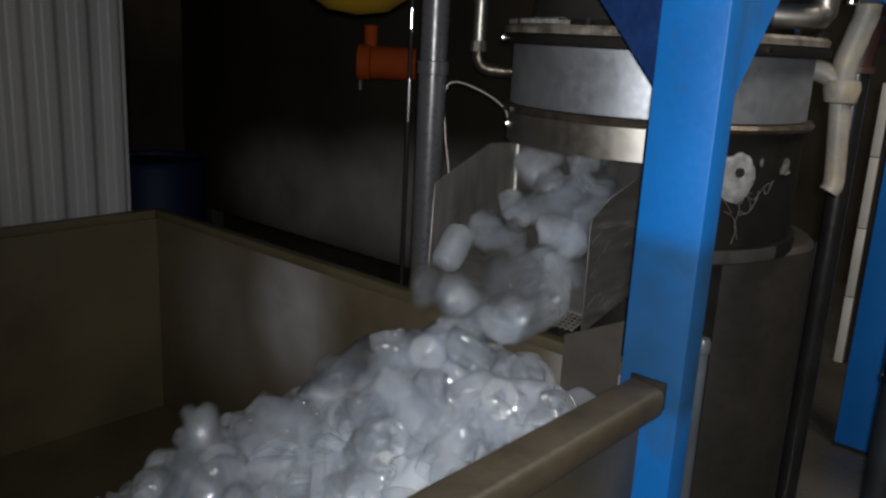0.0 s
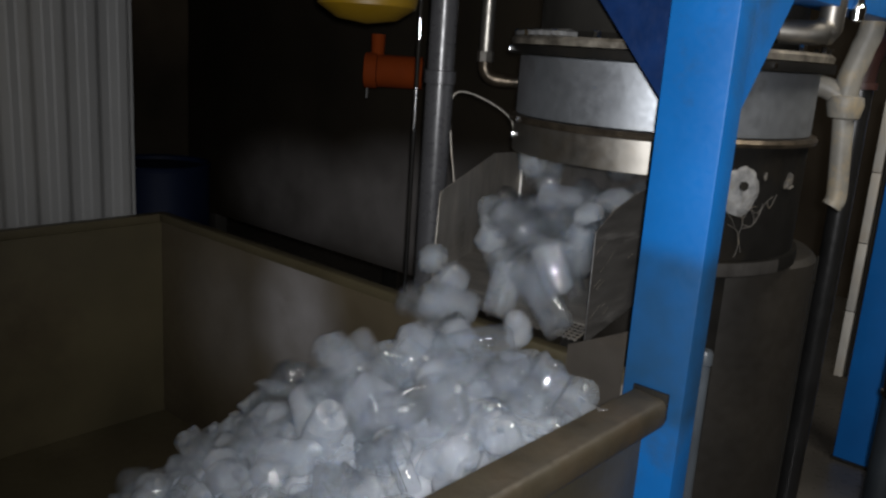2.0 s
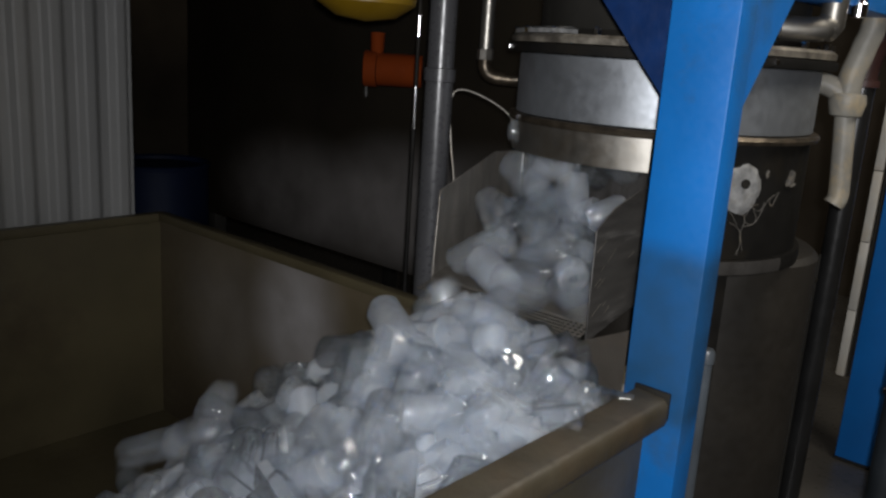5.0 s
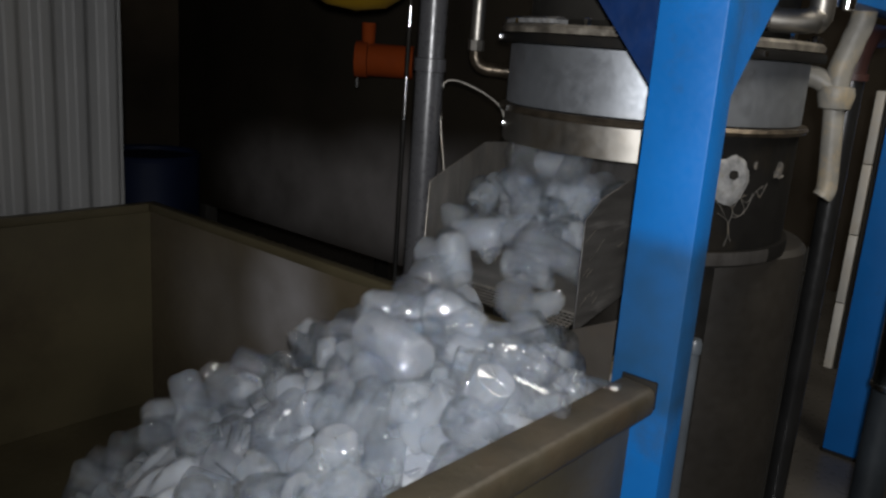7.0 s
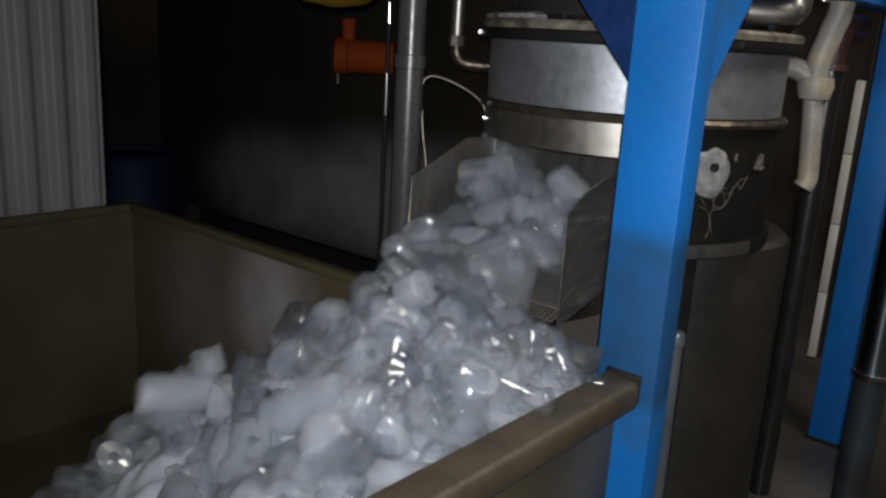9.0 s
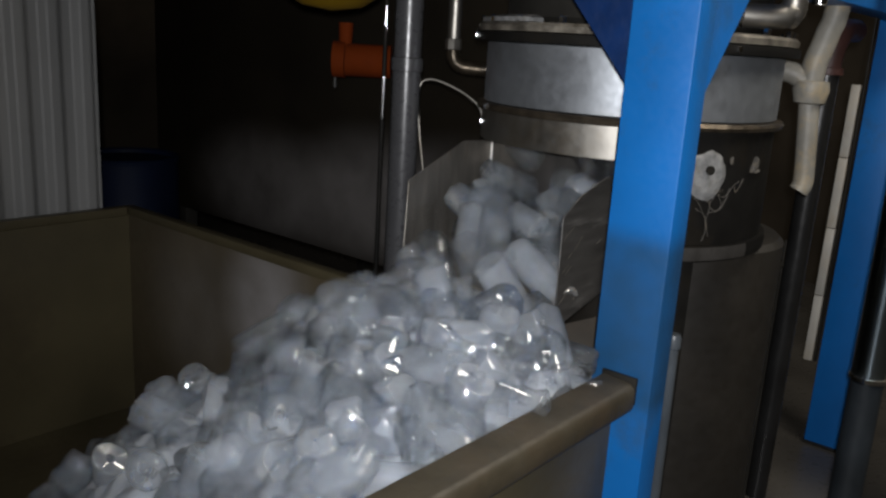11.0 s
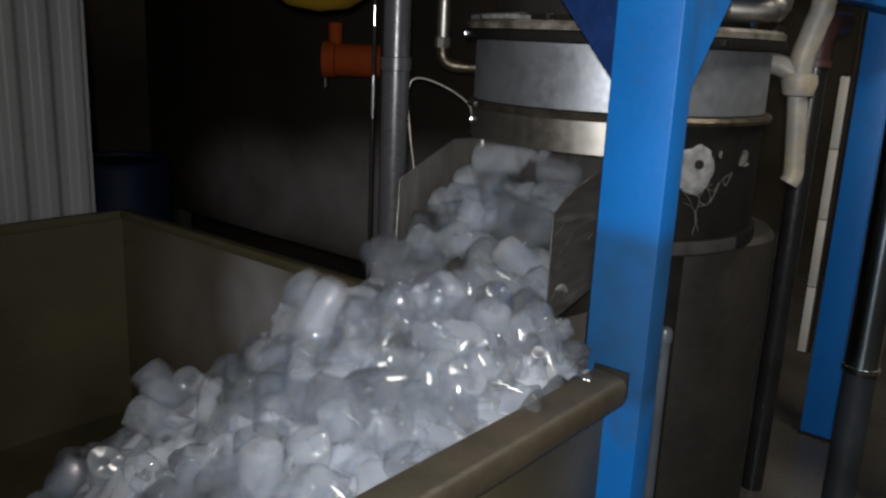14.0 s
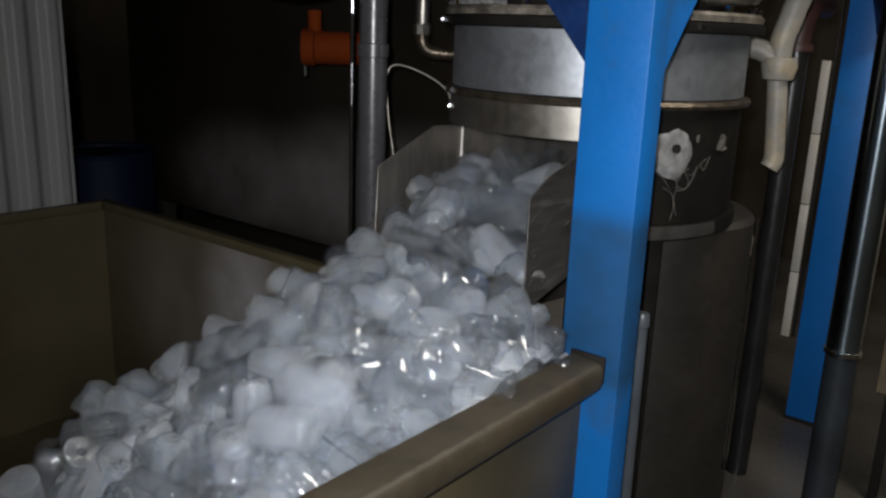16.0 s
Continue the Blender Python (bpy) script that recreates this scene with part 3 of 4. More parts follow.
# ---- pipes and dark plant behind the bin ----
def plant():
    p = thing("standing_pipe", "dark grey glossy plastic pipe standing behind the bin", "pipe")
    part("lower_pipe", sweep([(-1.395, 1.525, 0.0), (-1.395, 1.525, 1.43)], 0.035, 28, 2), PIPE, p)
    part("coupling", lathe([(0.034, 1.415), (0.039, 1.417), (0.039, 1.447), (0.034, 1.449)], (-1.395, 1.525), 28), PIPE, p)
    part("upper_pipe", sweep([(-1.395, 1.525, 1.431), (-1.395, 1.525, 2.6)], 0.0335, 28, 2), PIPE, p)
    w = thing("hanging_wire", "thin pale wire hanging from the machine", "wire")
    part("strand", sweep([(-1.40, 1.63, 0.9), (-1.409, 1.624, 1.137), (-1.421, 1.613, 1.258), (-1.426, 1.609, 1.366), (-1.408, 1.625, 1.396), (-1.357, 1.668, 1.378), (-1.31, 1.705, 1.341), (-1.296, 1.716, 1.303), (-1.291, 1.719, 1.26)], 0.0026, 8, 6), CHUTE, w)
    d = thing("drain_pipe", "pale wet vertical pipe with elbow beside the machine", "pipe")
    part("riser", sweep([(-1.556, 1.893, 2.5), (-1.556, 1.893, 1.6), (-1.556, 1.893, 1.475)], 0.019, 16, 8), STEEL, d)
    part("elbow", sweep([(-1.556, 1.893, 1.474), (-1.553, 1.895, 1.445), (-1.535, 1.907, 1.425), (-1.49, 1.94, 1.42), (-1.40, 2.0, 1.418)], 0.0195, 16, 6), RING, d, "dull brown elbow")
    part("union_nut", lathe([(0.019, 1.47), (0.024, 1.472), (0.024, 1.50), (0.019, 1.502)], (-1.556, 1.893), 8), STEEL, d)
    e = thing("frosted_pipe", "white frosted elbow pipe with brown stains beside the machine", "pipe")
    part("drop_pipe", sweep([(-0.701, 2.40, 1.40), (-0.692, 2.403, 1.30), (-0.684, 2.406, 1.20), (-0.683, 2.404, 1.165), (-0.69, 2.398, 1.145)], 0.027, 20, 6), WHITEPIPE, e)
    part("collar", lathe([(0.027, 1.385), (0.04, 1.39), (0.048, 1.425), (0.044, 1.446), (0.03, 1.449)], (-0.701, 2.399), 24, wobble=0.004), WHITEPIPE, e)
    part("branch", sweep([(-0.703, 2.40, 1.43), (-0.73, 2.39, 1.455), (-0.765, 2.38, 1.47), (-0.83, 2.37, 1.475)], 0.029, 18, 6), WHITEPIPE, e)
    part("upper_bend", sweep([(-0.705, 2.40, 1.44), (-0.70, 2.40, 1.50), (-0.685, 2.41, 1.57), (-0.67, 2.42, 1.70), (-0.67, 2.42, 2.3)], 0.032, 18, 6), WHITEPIPE, e)
    h = thing("header_pipe", "bright insulated horizontal pipe above the machine flange", "pipe")
    part("run", sweep([(-0.95, 1.72, 1.60), (-0.80, 1.82, 1.592), (-0.67, 1.905, 1.587), (-0.635, 1.935, 1.60), (-0.628, 1.945, 1.66), (-0.628, 1.945, 2.3)], 0.027, 20, 6), STEEL, h)
    part("band", sweep([(-0.735, 1.861, 1.588), (-0.715, 1.873, 1.5875)], 0.030, 20, 2), CHROME, h)
    v = thing("valve", "small bright metal valve above the header pipe", "valve")
    body = part("body", lathe([(0.001, 1.62), (0.016, 1.622), (0.018, 1.65), (0.012, 1.66), (0.012, 1.70), (0.001, 1.70)], (-0.60, 2.02), 16, closed=False), CHROME, v)
    part("stem", lathe([(0.001, 1.70), (0.005, 1.70), (0.005, 1.74), (0.001, 1.74)], (-0.60, 2.02), 10, closed=False), CHROME, body)
    part("wheel", lathe([(0.03, 1.728), (0.035, 1.731), (0.03, 1.734), (0.026, 1.731)], (-0.60, 2.02), 24), CHROME, v)
    s = thing("cable_trunking", "narrow off-white trunking in butted lengths beside the blue column", "trunking")
    for i in range(4):
        part("length", box(-0.726, -0.699, 2.895, 2.915, 0.50 + i * 0.235, 0.732 + i * 0.235, 0.002), TILE, s)
    part("backing_rail", box(-0.693, -0.687, 2.9, 2.92, 0.5, 2.6, 0.001), DARK, s)
    part("wall_arm", box(-0.692, -0.688, 2.921, 3.349, 2.3, 2.31, 0.0005), DARK, s)
    k = thing("receiver_pipe", "tall dark polished steel pipe beside the blue column", "pipe")
    part("tube", lathe([(0.001, 0.60), (0.042, 0.60), (0.048, 0.615), (0.048, 2.6), (0.001, 2.6)], (-0.455, 2.56), 32, closed=False), DARKCHROME, k)
    part("band", lathe([(0.048, 0.605), (0.052, 0.607), (0.052, 0.62), (0.048, 0.622)], (-0.455, 2.56), 32), CHROME, k)
    part("plinth", lathe([(0.001, 0.599), (0.045, 0.599), (0.046, 0.02), (0.05, 0.0), (0.001, 0.0)], (-0.455, 2.56), 32, closed=False), SLATE, k, "dark slate-grey lower sleeve")
    # dark plant left of the standing pipe
    g = thing("dark_tank", "large dark painted box tank with a pale sheen coloured into its front", "tank")
    part("shell", box(-3.3, -1.77, 1.97, 3.3, 0.72, 2.2, 0.05), TANKSHEEN, g)
    for x in (-3.2, -1.87):
        for y in (2.07, 3.2):
            part("leg", box(x - 0.03, x + 0.03, y - 0.03, y + 0.03, 0, 0.719, 0.004), DARK, g)
    r = thing("barrel", "dark blue steel barrel standing behind the bin corner", "barrel")
    part("body", lathe([(0.001, 0.0), (0.195, 0.0), (0.2, 0.01), (0.2, 0.30), (0.208, 0.315), (0.2, 0.33), (0.2, 0.63), (0.208, 0.645), (0.2, 0.66), (0.2, 0.95), (0.001, 0.95)], (-3.12, 1.74), 40, closed=False), DEEPBLUE, r)
    part("rim", lathe([(0.19, 0.951), (0.204, 0.951), (0.206, 0.965), (0.2, 0.972), (0.19, 0.965)], (-3.12, 1.74), 40), DEEPBLUE, r)
    o = thing("orange_motor", "small orange painted motor on the dark tank", "motor")
    part("housing", sweep([(-1.905, 1.80, 1.42), (-1.80, 1.89, 1.42)], 0.05, 28, 2), ORANGE, o)
    part("end_bell", sweep([(-1.935, 1.775, 1.42), (-1.906, 1.799, 1.42)], 0.055, 28, 2), ORANGE, o)
    part("cap", lathe([(0.02, 1.46), (0.022, 1.53), (0.001, 1.53)], (-1.91, 1.80), 16, closed=False), ORANGE, o)
    part("mount", box(-1.88, -1.84, 1.86, 1.978, 1.38, 1.44, 0.004), DARK, o)
    for x, y, z0, z1 in ((-1.913, 1.765, 1.335, 1.366),):
        part("drain_cock", lathe([(0.001, z0), (0.005, z0), (0.005, z1), (0.001, z1)], (x, y), 10, closed=False), CHROME, o)
    c = thing("conduit", "thin conduit beside the grey pipe, chrome lengths placed for its glints", "conduit")
    # Chrome lengths stand only where glints fall; the dark sleeves between are added.
    for z0, z1 in ((1.278, 1.393), (1.521, 1.575), (1.62, 1.9)):
        part("tube", sweep([(-1.563, 1.618, z0), (-1.563, 1.618, z1)], 0.005, 12, 2), CHROME, c)
    part("sleeve", sweep([(-1.563, 1.618, 1.3935), (-1.563, 1.618, 1.5205)], 0.0058, 12, 2), DULL, c)
    part("sleeve", sweep([(-1.563, 1.618, 0.0), (-1.563, 1.618, 1.2775)], 0.0058, 12, 2), DULL, c)
    part("sleeve", sweep([(-1.563, 1.618, 1.5755), (-1.563, 1.618, 1.6195)], 0.0058, 12, 2), DULL, c)
    y = thing("yellow_hood", "rounded yellow painted hood hanging above the bin", "hood")
    part("shell", lathe([(0.001, 1.545), (0.07, 1.555), (0.115, 1.585), (0.125, 1.64), (0.03, 1.72), (0.001, 1.72)], (-1.475, 1.345), 40, closed=False), YELLOW, y)
    part("hanger", lathe([(0.001, 1.72), (0.006, 1.72), (0.006, 4.2), (0.001, 4.2)], (-1.475, 1.345), 8, closed=False), DARK, y)
    q = thing("overflow_pipe", "thin pale blue-grey pipe rising beside the near column", "pipe")
    part("tube", sweep([(-0.636, 1.56, 0.0), (-0.637, 1.56, 0.5), (-0.640, 1.56, 0.92)], 0.0125, 16, 4), OVERFLOW, q)
    part("cap", lathe([(0.001, 0.935), (0.012, 0.934), (0.0155, 0.926), (0.0155, 0.905), (0.0126, 0.903)], (-0.640, 1.56), 18, closed=False), OVERFLOW, q)
    u = thing("suction_line", "black rubber-sleeved pipe standing behind the frosted pipe", "pipe")
    part("tube", sweep([(-0.775, 2.78, 0.0), (-0.772, 2.78, 0.8), (-0.772, 2.78, 1.47)], 0.035, 20, 4), GLOSSBLACK, u)
    elbow = part("elbow", sweep([(-0.772, 2.78, 1.471), (-0.77, 2.78, 1.52), (-0.765, 2.80, 1.57), (-0.765, 2.86, 1.60), (-0.765, 2.98, 1.605)], 0.036, 20, 6), BRICKRED, u, "dull red painted elbow")
    part("clamp", lathe([(0.037, 1.462), (0.045, 1.464), (0.045, 1.484), (0.037, 1.486)], (-0.772, 2.78), 20), BRICKRED, elbow)
    bd = thing("board", "stained beige board standing on two dark posts", "board")
    part("sheet", box(-0.405, -0.12, 2.9, 2.925, 0.385, 1.7, 0.006), BOARD, bd)
    for x in (-0.36, -0.16):
        part("post", box(x - 0.015, x + 0.015, 2.902, 2.923, 0.0, 0.384, 0.003), DARK, bd)
    # dark stand added under the machine; its fittings' pale colour stands in for glints
    n = thing("glint_stand", "thin dark stand under the machine, pale fittings set for glints", "stand")
    part("mast", sweep([(-0.70, 2.40, 0.0), (-0.70, 2.40, 1.0)], 0.003, 12, 2), DARK, n)
    for x, yy, z, hh in ((-0.699, 2.348, 0.927, 0.055), (-0.704, 2.347, 0.783, 0.055)):
        part("fitting", sweep([(x, yy, z - hh / 2), (x, yy, z + hh / 2)], 0.009, 14, 2), WHITEPIPE, n)
        part("bracket", box(x - 0.004, x + 0.004, yy + 0.01, 2.40, z - 0.006, z + 0.006, 0.001), DARK, n)
    o = part("tap", box(-0.014, 0.014, -0.014, 0.014, -0.025, 0.02, 0.008), FROST, n)
    o.location = (-0.742, 2.335, 0.69)
    part("tap_bracket", box(-0.745, -0.70, 2.349, 2.40, 0.684, 0.696, 0.001), DARK, n)


plant()


# ---- ice ----
def tube_bm(r, hole, length, rng, seg=20):
    """A hollow length of tube ice: one end cut nearly flat, the other melted round."""
    b = bmesh.new()
    e0, e1 = (rng.choice((0.12, 0.2, 0.5)) * r for _ in range(2))
    prof = []
    for end, e in ((-1, e0), (1, e1)):
        side = [(hole, 0.0), (r - e, 0.0), (r - 0.62 * e, 0.08 * e), (r - 0.25 * e, 0.36 * e), (r - 0.04 * e, 0.8 * e)]
        side = [(q, end * (length / 2 - d)) for q, d in side]
        prof += side if end < 0 else [(r * 1.01, 0.0)] + side[::-1]
    tilt0, tilt1, d0, d1 = rng.uniform(-0.3, 0.3), rng.uniform(-0.3, 0.3), rng.uniform(0, 6.3), rng.uniform(0, 6.3)
    seed, oval, bow = rng.uniform(0, 50), rng.uniform(0.9, 1.0), rng.uniform(-0.15, 0.15)
    cols = []
    for i in range(seg):
        a = 2 * math.pi * i / seg
        col = []
        for q, z in prof:
            wob = 1 + 0.05 * noise.noise((math.cos(a) * 1.2 + seed, math.sin(a) * 1.2, z * 16)) + 0.02 * noise.noise((math.cos(a) * 3, math.sin(a) * 3 + seed, z * 50))
            shift = q * (tilt0 * math.cos(a - d0) if z < -0.3 * length else tilt1 * math.cos(a - d1) if z > 0.3 * length else 0) + 0.008 * noise.noise((q * 60, a * 1.5, seed + (9 if z > 0 else 0)))
            col.append(b.verts.new((q * wob * math.cos(a) + bow * z * z / length, q * wob * oval * math.sin(a), z + shift)))
        cols.append(col)
    m = len(prof)
    for i in range(seg):
        p, q = cols[i], cols[(i + 1) % seg]
        for k in range(m):
            b.faces.new((p[k], q[k], q[(k + 1) % m], p[(k + 1) % m]))
    return b


def split_bm(r, length, rng, seg=9):
    """A tube of ice split lengthwise: a thick curved shard."""
    b = bmesh.new()
    seed, span = rng.uniform(0, 50), rng.uniform(2.2, 3.6)
    cols = []
    for i in range(seg):
        a = span * (i / (seg - 1) - 0.5)
        col = []
        for q, h in ((r * 0.42, -0.5), (r * 0.9, -0.5), (r, -0.45), (r * 1.03, 0), (r, 0.45), (r * 0.9, 0.5), (r * 0.42, 0.5), (r * 0.38, 0)):
            wob = 1 + 0.1 * noise.noise((a * 1.3 + seed, h * 3, q * 20))
            col.append(b.verts.new((q * wob * math.cos(a) - r * 0.5, q * wob * math.sin(a), h * length + 0.012 * noise.noise((a * 2, h, seed)))))
        cols.append(col)
    for p, q in zip(cols, cols[1:]):
        for k in range(8):
            b.faces.new((p[k], q[k], q[(k + 1) % 8], p[(k + 1) % 8]))
    b.faces.new(cols[0])
    b.faces.new(cols[-1][::-1])
    return b


RNG = random.Random(7)
TUBES = [mesh(tube_bm(RNG.uniform(0.034, 0.040), RNG.uniform(0.007, 0.013), RNG.uniform(0.085, 0.15), RNG), CLEAR if i % 2 else ICE) for i in range(14)]
RODS = [mesh(tube_bm(RNG.uniform(0.034, 0.040), 0.0022, RNG.uniform(0.10, 0.18), RNG), CLEAR if i % 2 else ICE) for i in range(10)]
CHUNKS = [mesh(chunk_bm(RNG.uniform(0.034, 0.044), RNG), CLEAR if i % 3 == 2 else ICE) for i in range(7)]
SHARDS = [mesh(split_bm(RNG.uniform(0.036, 0.042), RNG.uniform(0.08, 0.14), RNG, 12), CLEAR if i % 2 else ICE) for i in range(6)]
STUBS = [mesh(tube_bm(RNG.uniform(0.034, 0.040), RNG.uniform(0.008, 0.015), RNG.uniform(0.04, 0.065), RNG), CLEAR if i % 2 else ICE) for i in range(6)]
for data in TUBES + RODS + CHUNKS + SHARDS + STUBS:
    data["long"] = max(v.co.z for v in data.vertices) - min(v.co.z for v in data.vertices)
AX, AY, SLOPE = -0.979, 1.249, 0.713


def apex(t):
    """The heap grows fast at first, then more slowly."""
    return float(np.interp(t, (0, 4, 8, 12.5, 16), (1.008, 1.062, 1.112, 1.148, 1.16)))


def heap(x, y, h):
    r = math.hypot((x - AX) * (0.79 if x > AX else 1.0), y - AY)
    return h - SLOPE * math.sqrt(r * r + 0.048) - 0.279 * max(0.0, r - 0.686) + 0.03 * noise.noise((x * 4, y * 4, 0.3))


def base_heap():
    """The ice that already lies in the bin: one core and its upper layers of pieces."""
    t = thing("packed_ice", "packed mass of milky ice under the loose pieces", "ice", kind="stuff")
    b = bmesh.new()
    nx, ny = 150, 130
    grid = [[b.verts.new((X0 + 0.01 + (X1 - X0 - 0.02) * i / nx, -0.3 + (Y1 - 0.01 + 0.3) * j / ny, 0)) for j in range(ny + 1)] for i in range(nx + 1)]
    for col in grid:
        for v in col:
            x, y = v.co.x, v.co.y
            near = noise.voronoi((x * 11, y * 11, 1.5))[0]
            v.co.z = max(-0.06, heap(x, y, apex(0)) - 0.03 + 0.035 * min(1.0, near[1] - near[0]) + 0.012 * noise.noise((x * 30, y * 30, 2)))
    for i in range(nx):
        for j in range(ny):
            b.faces.new((grid[i][j], grid[i + 1][j], grid[i + 1][j + 1], grid[i][j + 1]))
    core = part("core", b, COREICE, t)
    core["kind"] = "stuff"
    heap_thing = thing("ice_heap", "heap of cloudy wet tube ice lying in the bin", "ice", kind="stuff")
    verts, faces = [], []
    rng = random.Random(3)
    shapes = [([v.co.copy() for v in m.vertices], [tuple(p.vertices) for p in m.polygons]) for m in TUBES[:6] + RODS[:5] + CHUNKS[:2]]
    count = 0
    while count < 430:
        x, y = rng.uniform(-2.35, X1 - 0.04), rng.uniform(0.15, Y1 - 0.04)
        z = heap(x, y, apex(0))
        if z < 0.17:
            continue
        count += 1
        z -= rng.uniform(0.005, 0.04)
        rot = Euler((rng.gauss(1.57, 0.5), rng.gauss(0, 0.5), rng.uniform(0, 6.28))).to_matrix()
        vs, fs = rng.choice(shapes)
        k = len(verts)
        verts += [rot @ v + Vector((x, y, z)) for v in vs]
        faces += [tuple(k + i for i in f_) for f_ in fs]
    me = bpy.data.meshes.new("pieces")
    me.from_pydata(verts, [], faces)
    me.polygons.foreach_set("use_smooth", [True] * len(faces))
    me.materials.append(HEAPICE)
    ob = new("pieces", me)
    ob.parent, ob["kind"] = heap_thing, "stuff"
    return t


PACKED = base_heap()


def chute_floor(y):
    return 0.93 + (y - 1.435) * 0.29


def release_times():
    out, t = [], -2.0
    while t < 15.9:
        rate = 60 if t < 5.5 else 74 if t < 9.5 else 48 if t < 12 else 32
        # the machine lets the ice go in bursts
        rate *= 1 + 0.22 * math.sin(t * 4.1) * (1.0 if t < 10 else 0.4)
        t += 1.0 / rate * (0.6 + 0.8 * RNG.random())
        out.append(t)
    return out


KINDS = [("ice_tube", TUBES, "hollow tube of wet ice", "tube ice pieces", 0.29), ("ice_rod", RODS, "thick rod of wet ice with a pinhole core", "ice rods", 0.58), ("ice_stub", STUBS, "short hollow stub of wet ice", "short ice stubs", 0.75),
         ("ice_shard", SHARDS, "split curved shard of wet ice", "split ice shards", 0.88), ("ice_lump", CHUNKS, "broken lump of wet ice", "broken ice lumps", 1.01)]


def falling_ice():
    """Each piece waits in the machine, drops on the chute, slides over its lip and rolls down the heap to its place."""
    runs = []
    for i, t0 in enumerate(release_times()):
        pick = RNG.random()
        name, shapes, words, group, _ = next(k for k in KINDS if pick < k[4])
        data = RNG.choice(shapes)
        ob = new(name, data)
        tagged(ob, ("clear " if data.materials[0] is CLEAR else "cloudy white ") + words, "ice", group)
        turn = Euler((RNG.gauss(1.57, 0.3), RNG.gauss(0, 0.3), RNG.gauss(1.2, 0.9))).to_quaternion()
        reach = 0.036 + 0.5 * max(0.0, data["long"] - 0.07) * abs((turn @ Vector((0, 0, 1))).x)
        lo, hi = -1.33 + reach, -0.865 - reach
        spin_axis = Vector((1, RNG.uniform(-0.4, 0.4), RNG.uniform(-0.5, 0.5))).normalized()
        rows = []

        def row(t, p, deg):
            rows.append((t, Matrix.LocRotScale(p, Matrix.Rotation(radians(deg), 3, spin_axis).to_quaternion() @ turn, None)))

        # waiting place inside the machine
        a, rr = i * 2.4, 0.21 * math.sqrt((i % 24 + 0.5) / 24)
        store = Vector((CX + rr * math.cos(a), CY + rr * math.sin(a), 1.60 + 0.03 * (i // 24)))
        late = max(0.0, min(1.0, (t0 - 10.5) / 2.5))
        x, y = RNG.uniform(lo, hi), RNG.uniform(1.68, 1.765)
        pile = (0.085 - 0.03 * late) * RNG.random()
        now = t0
        row(now - 0.2, store, 0)
        row(now, Vector((max(-1.2, min(-0.95, x)), y, 1.29)), 20)
        now += 0.08 + 0.08 * RNG.random()
        p = Vector((x, y - 0.005, chute_floor(y) + 0.045 + pile + 0.05 * RNG.random()))
        row(now, p, 40)
        now += (0.14 + 0.26 * RNG.random()) * (1 + late)
        row(now, p + Vector((0, -0.045, -0.02)), 52)
        ang = 52
        if RNG.random() < (0.0 if t0 < 9.3 else 0.24 if t0 < 12.6 else 0.13):
            # comes to rest on the choked chute
            yy = 1.45 + 0.30 * RNG.random()
            p = Vector((max(lo, min(hi, x + RNG.uniform(-0.05, 0.05))), yy, chute_floor(yy) + 0.036 + (0.03 + 0.08 * (yy - 1.45) / 0.30) * RNG.random()))
            now += 0.4 + 0.5 * RNG.random()
            row(now, p, 70)
            if now < 15.5:
                row(16.2, p + Vector((0, -0.015, -0.004)) * RNG.random(), 73)
            runs.append((ob, rows))
            continue
        slide = (0.32 + 0.2 * RNG.random()) * (1 + 1.3 * late)
        xl = max(lo, min(hi, x + RNG.uniform(-0.06, 0.06)))
        lift = 0.037 + pile * 0.75
        for f_, yy in ((0.5, 1.59), (0.82, 1.48), (1.0, 1.40)):
            ang += RNG.uniform(8, 34)
            row(now + slide * f_, Vector((x + (xl - x) * f_, yy, chute_floor(yy) + lift + 0.02 * late * RNG.random())), ang)
        now += slide
        # resting place on the heap
        for _ in range(80):
            pick = RNG.random()
            if pick < 0.4:
                fx, fy = RNG.uniform(-1.15, X1 - 0.05), RNG.uniform(0.5, 1.36)
            else:
                az = radians(RNG.uniform(150, 380) if pick < 0.55 else RNG.uniform(172, 285))
                r = 0.3 * math.sqrt(RNG.random()) if pick < 0.55 else 0.06 + (1.0 - 0.2 * late) * RNG.random() ** 0.75
                fx, fy = AX + r * math.cos(az), AY + r * math.sin(az)
            if X0 + 0.1 < fx < X1 - 0.05 and fy < Y1 - 0.08:
                break
        hit = Vector((xl + (fx - xl) * 0.15, 1.30 - 0.05 * RNG.random(), 0))
        hit.z = max(heap(hit.x, hit.y, apex(now)) + 0.045, 0.0)
        away = math.hypot(fx - hit.x, fy - hit.y)
        now += 0.09
        ang += RNG.uniform(15, 50)
        row(now, hit, ang)
        rest = now + (0.10 + 0.55 * away) * (0.8 + 0.5 * RNG.random())
        h = apex(rest)
        final = Vector((fx, fy, heap(fx, fy, h) + RNG.uniform(-0.006, 0.022)))
        n = 3 if away > 0.45 else 2 if away > 0.2 else 1
        for k in range(1, n):
            f_ = k / n
            p = hit.lerp(final, 1 - (1 - f_) ** 1.3)
            p.z = heap(p.x, p.y, h) + 0.045 + 0.025 * RNG.random()
            ang += RNG.uniform(30, 75)
            row(now + (rest - now) * f_, p, ang)
        ang += RNG.uniform(15, 55)
        row(rest, final, ang)
        if rest < 15.0:
            row(rest + 0.9, final + Vector((fx - AX, fy - AY, -0.65)) * 0.010, ang + 3)
        runs.append((ob, rows))
    return runs


RUNS = falling_ice()


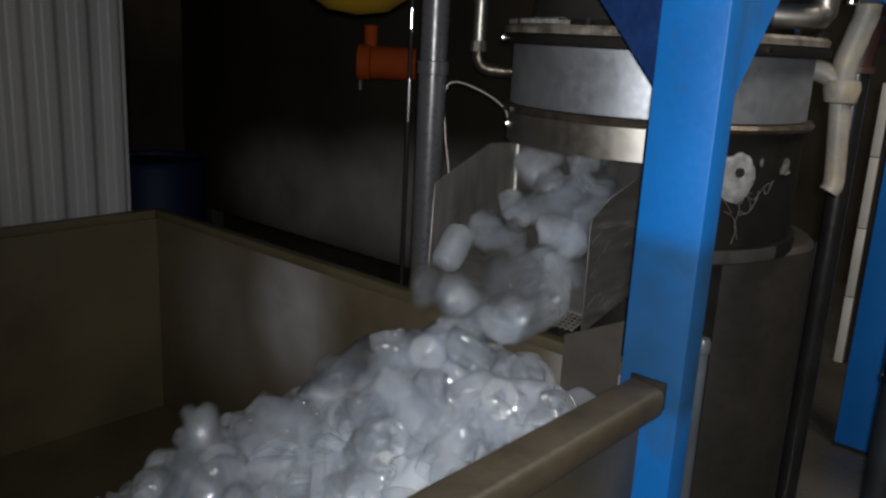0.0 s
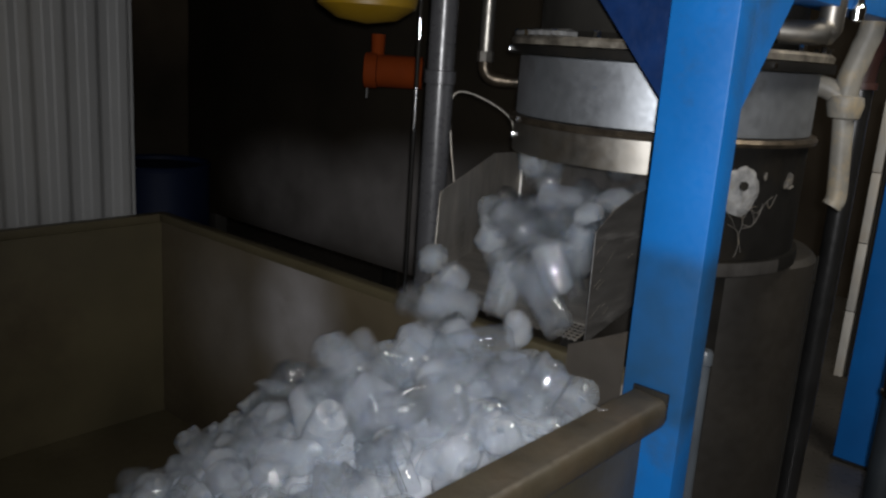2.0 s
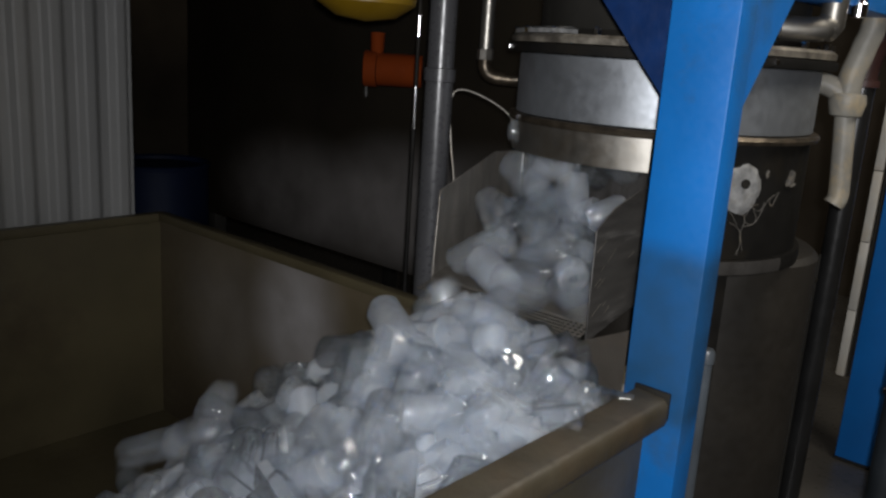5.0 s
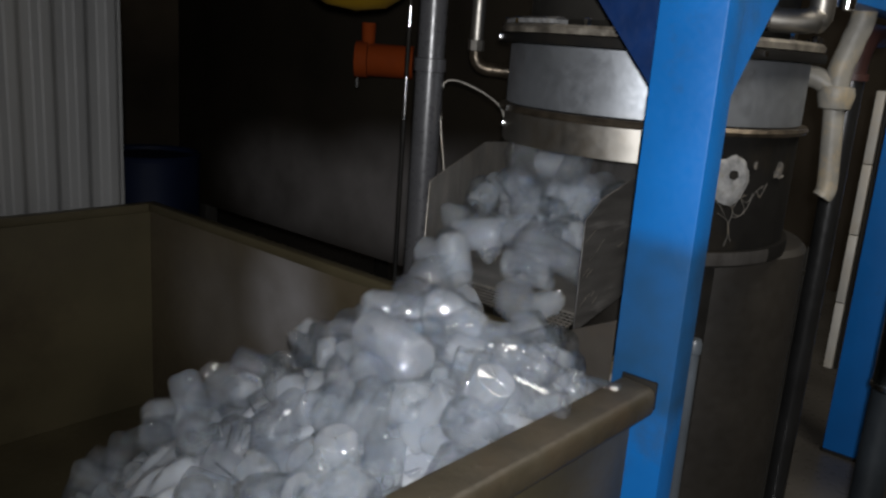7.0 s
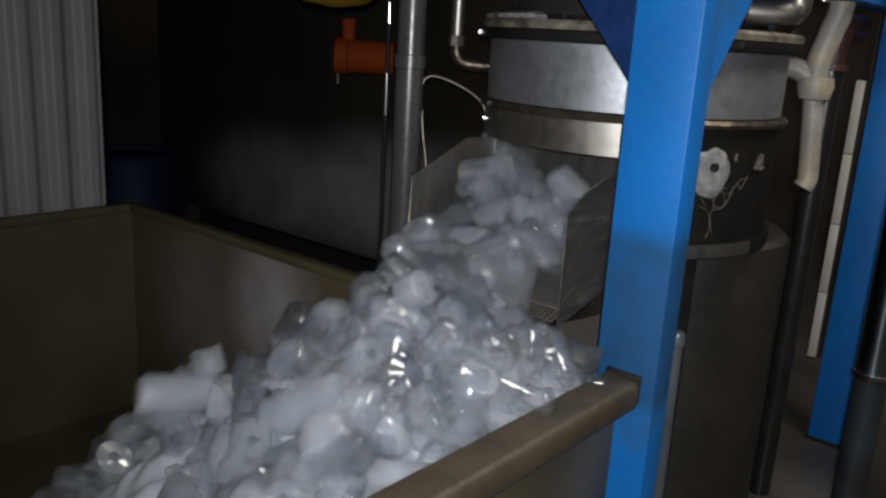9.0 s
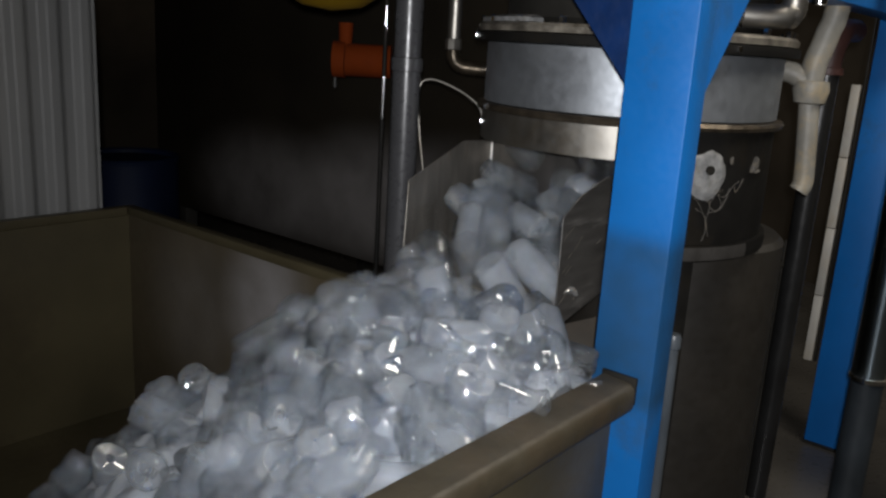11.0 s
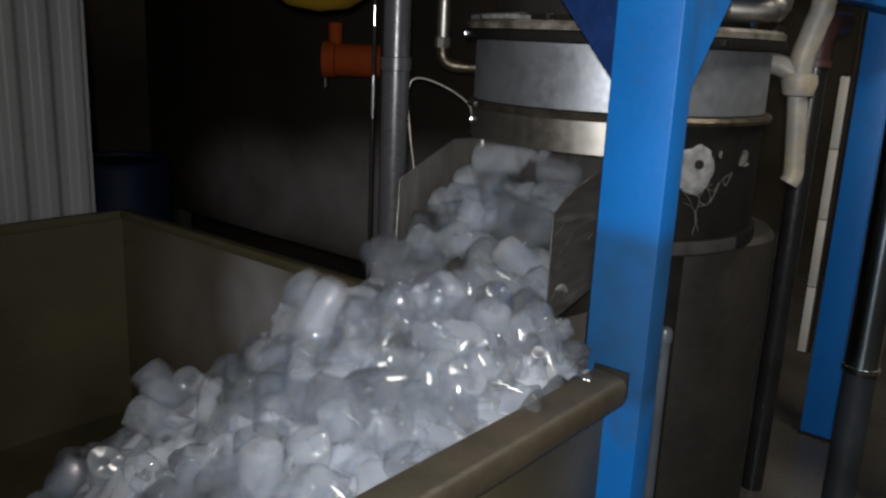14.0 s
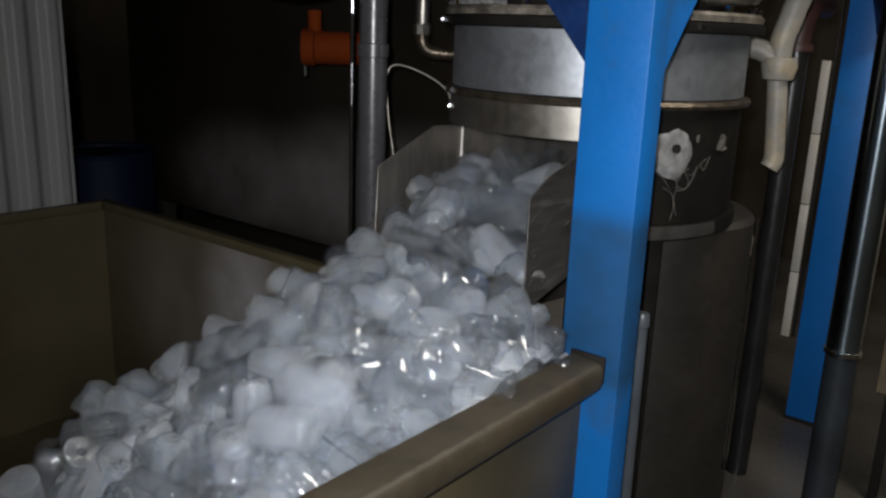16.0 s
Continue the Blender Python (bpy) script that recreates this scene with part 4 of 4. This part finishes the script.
def pose_at(rows, t):
    """The pose between two rows, at time t."""
    for (ta, a), (tb, b) in zip(rows, rows[1:]):
        if ta <= t <= tb:
            f_ = (t - ta) / max(tb - ta, 1e-6)
            return Matrix.LocRotScale(a.translation.lerp(b.translation, f_), a.to_quaternion().slerp(b.to_quaternion(), f_), None)
    return rows[0][1] if t < rows[0][0] else rows[-1][1]


def motions():
    # the packed mass swells as ice works its way down into the heap
    walk(PACKED, [(0.0, pose(0, 0, 0)), (4.0, pose(0, 0, 0.04)), (8.0, pose(0, 0, 0.085)), (12.0, pose(0, 0, 0.115)), (16.0, pose(0, 0, 0.125))])
    for ob, rows in RUNS:
        kept = [(0.0, pose_at(rows, 0.0))] + [r for r in rows if 0.03 < r[0] < 15.97] + [(16.0, pose_at(rows, 16.0))]
        walk(ob, kept)
        for curve in ob.animation_data.action.layers[0].strips[0].channelbag(ob.animation_data.action_slot).fcurves:
            for key in curve.keyframe_points:
                key.interpolation = "LINEAR"


motions()
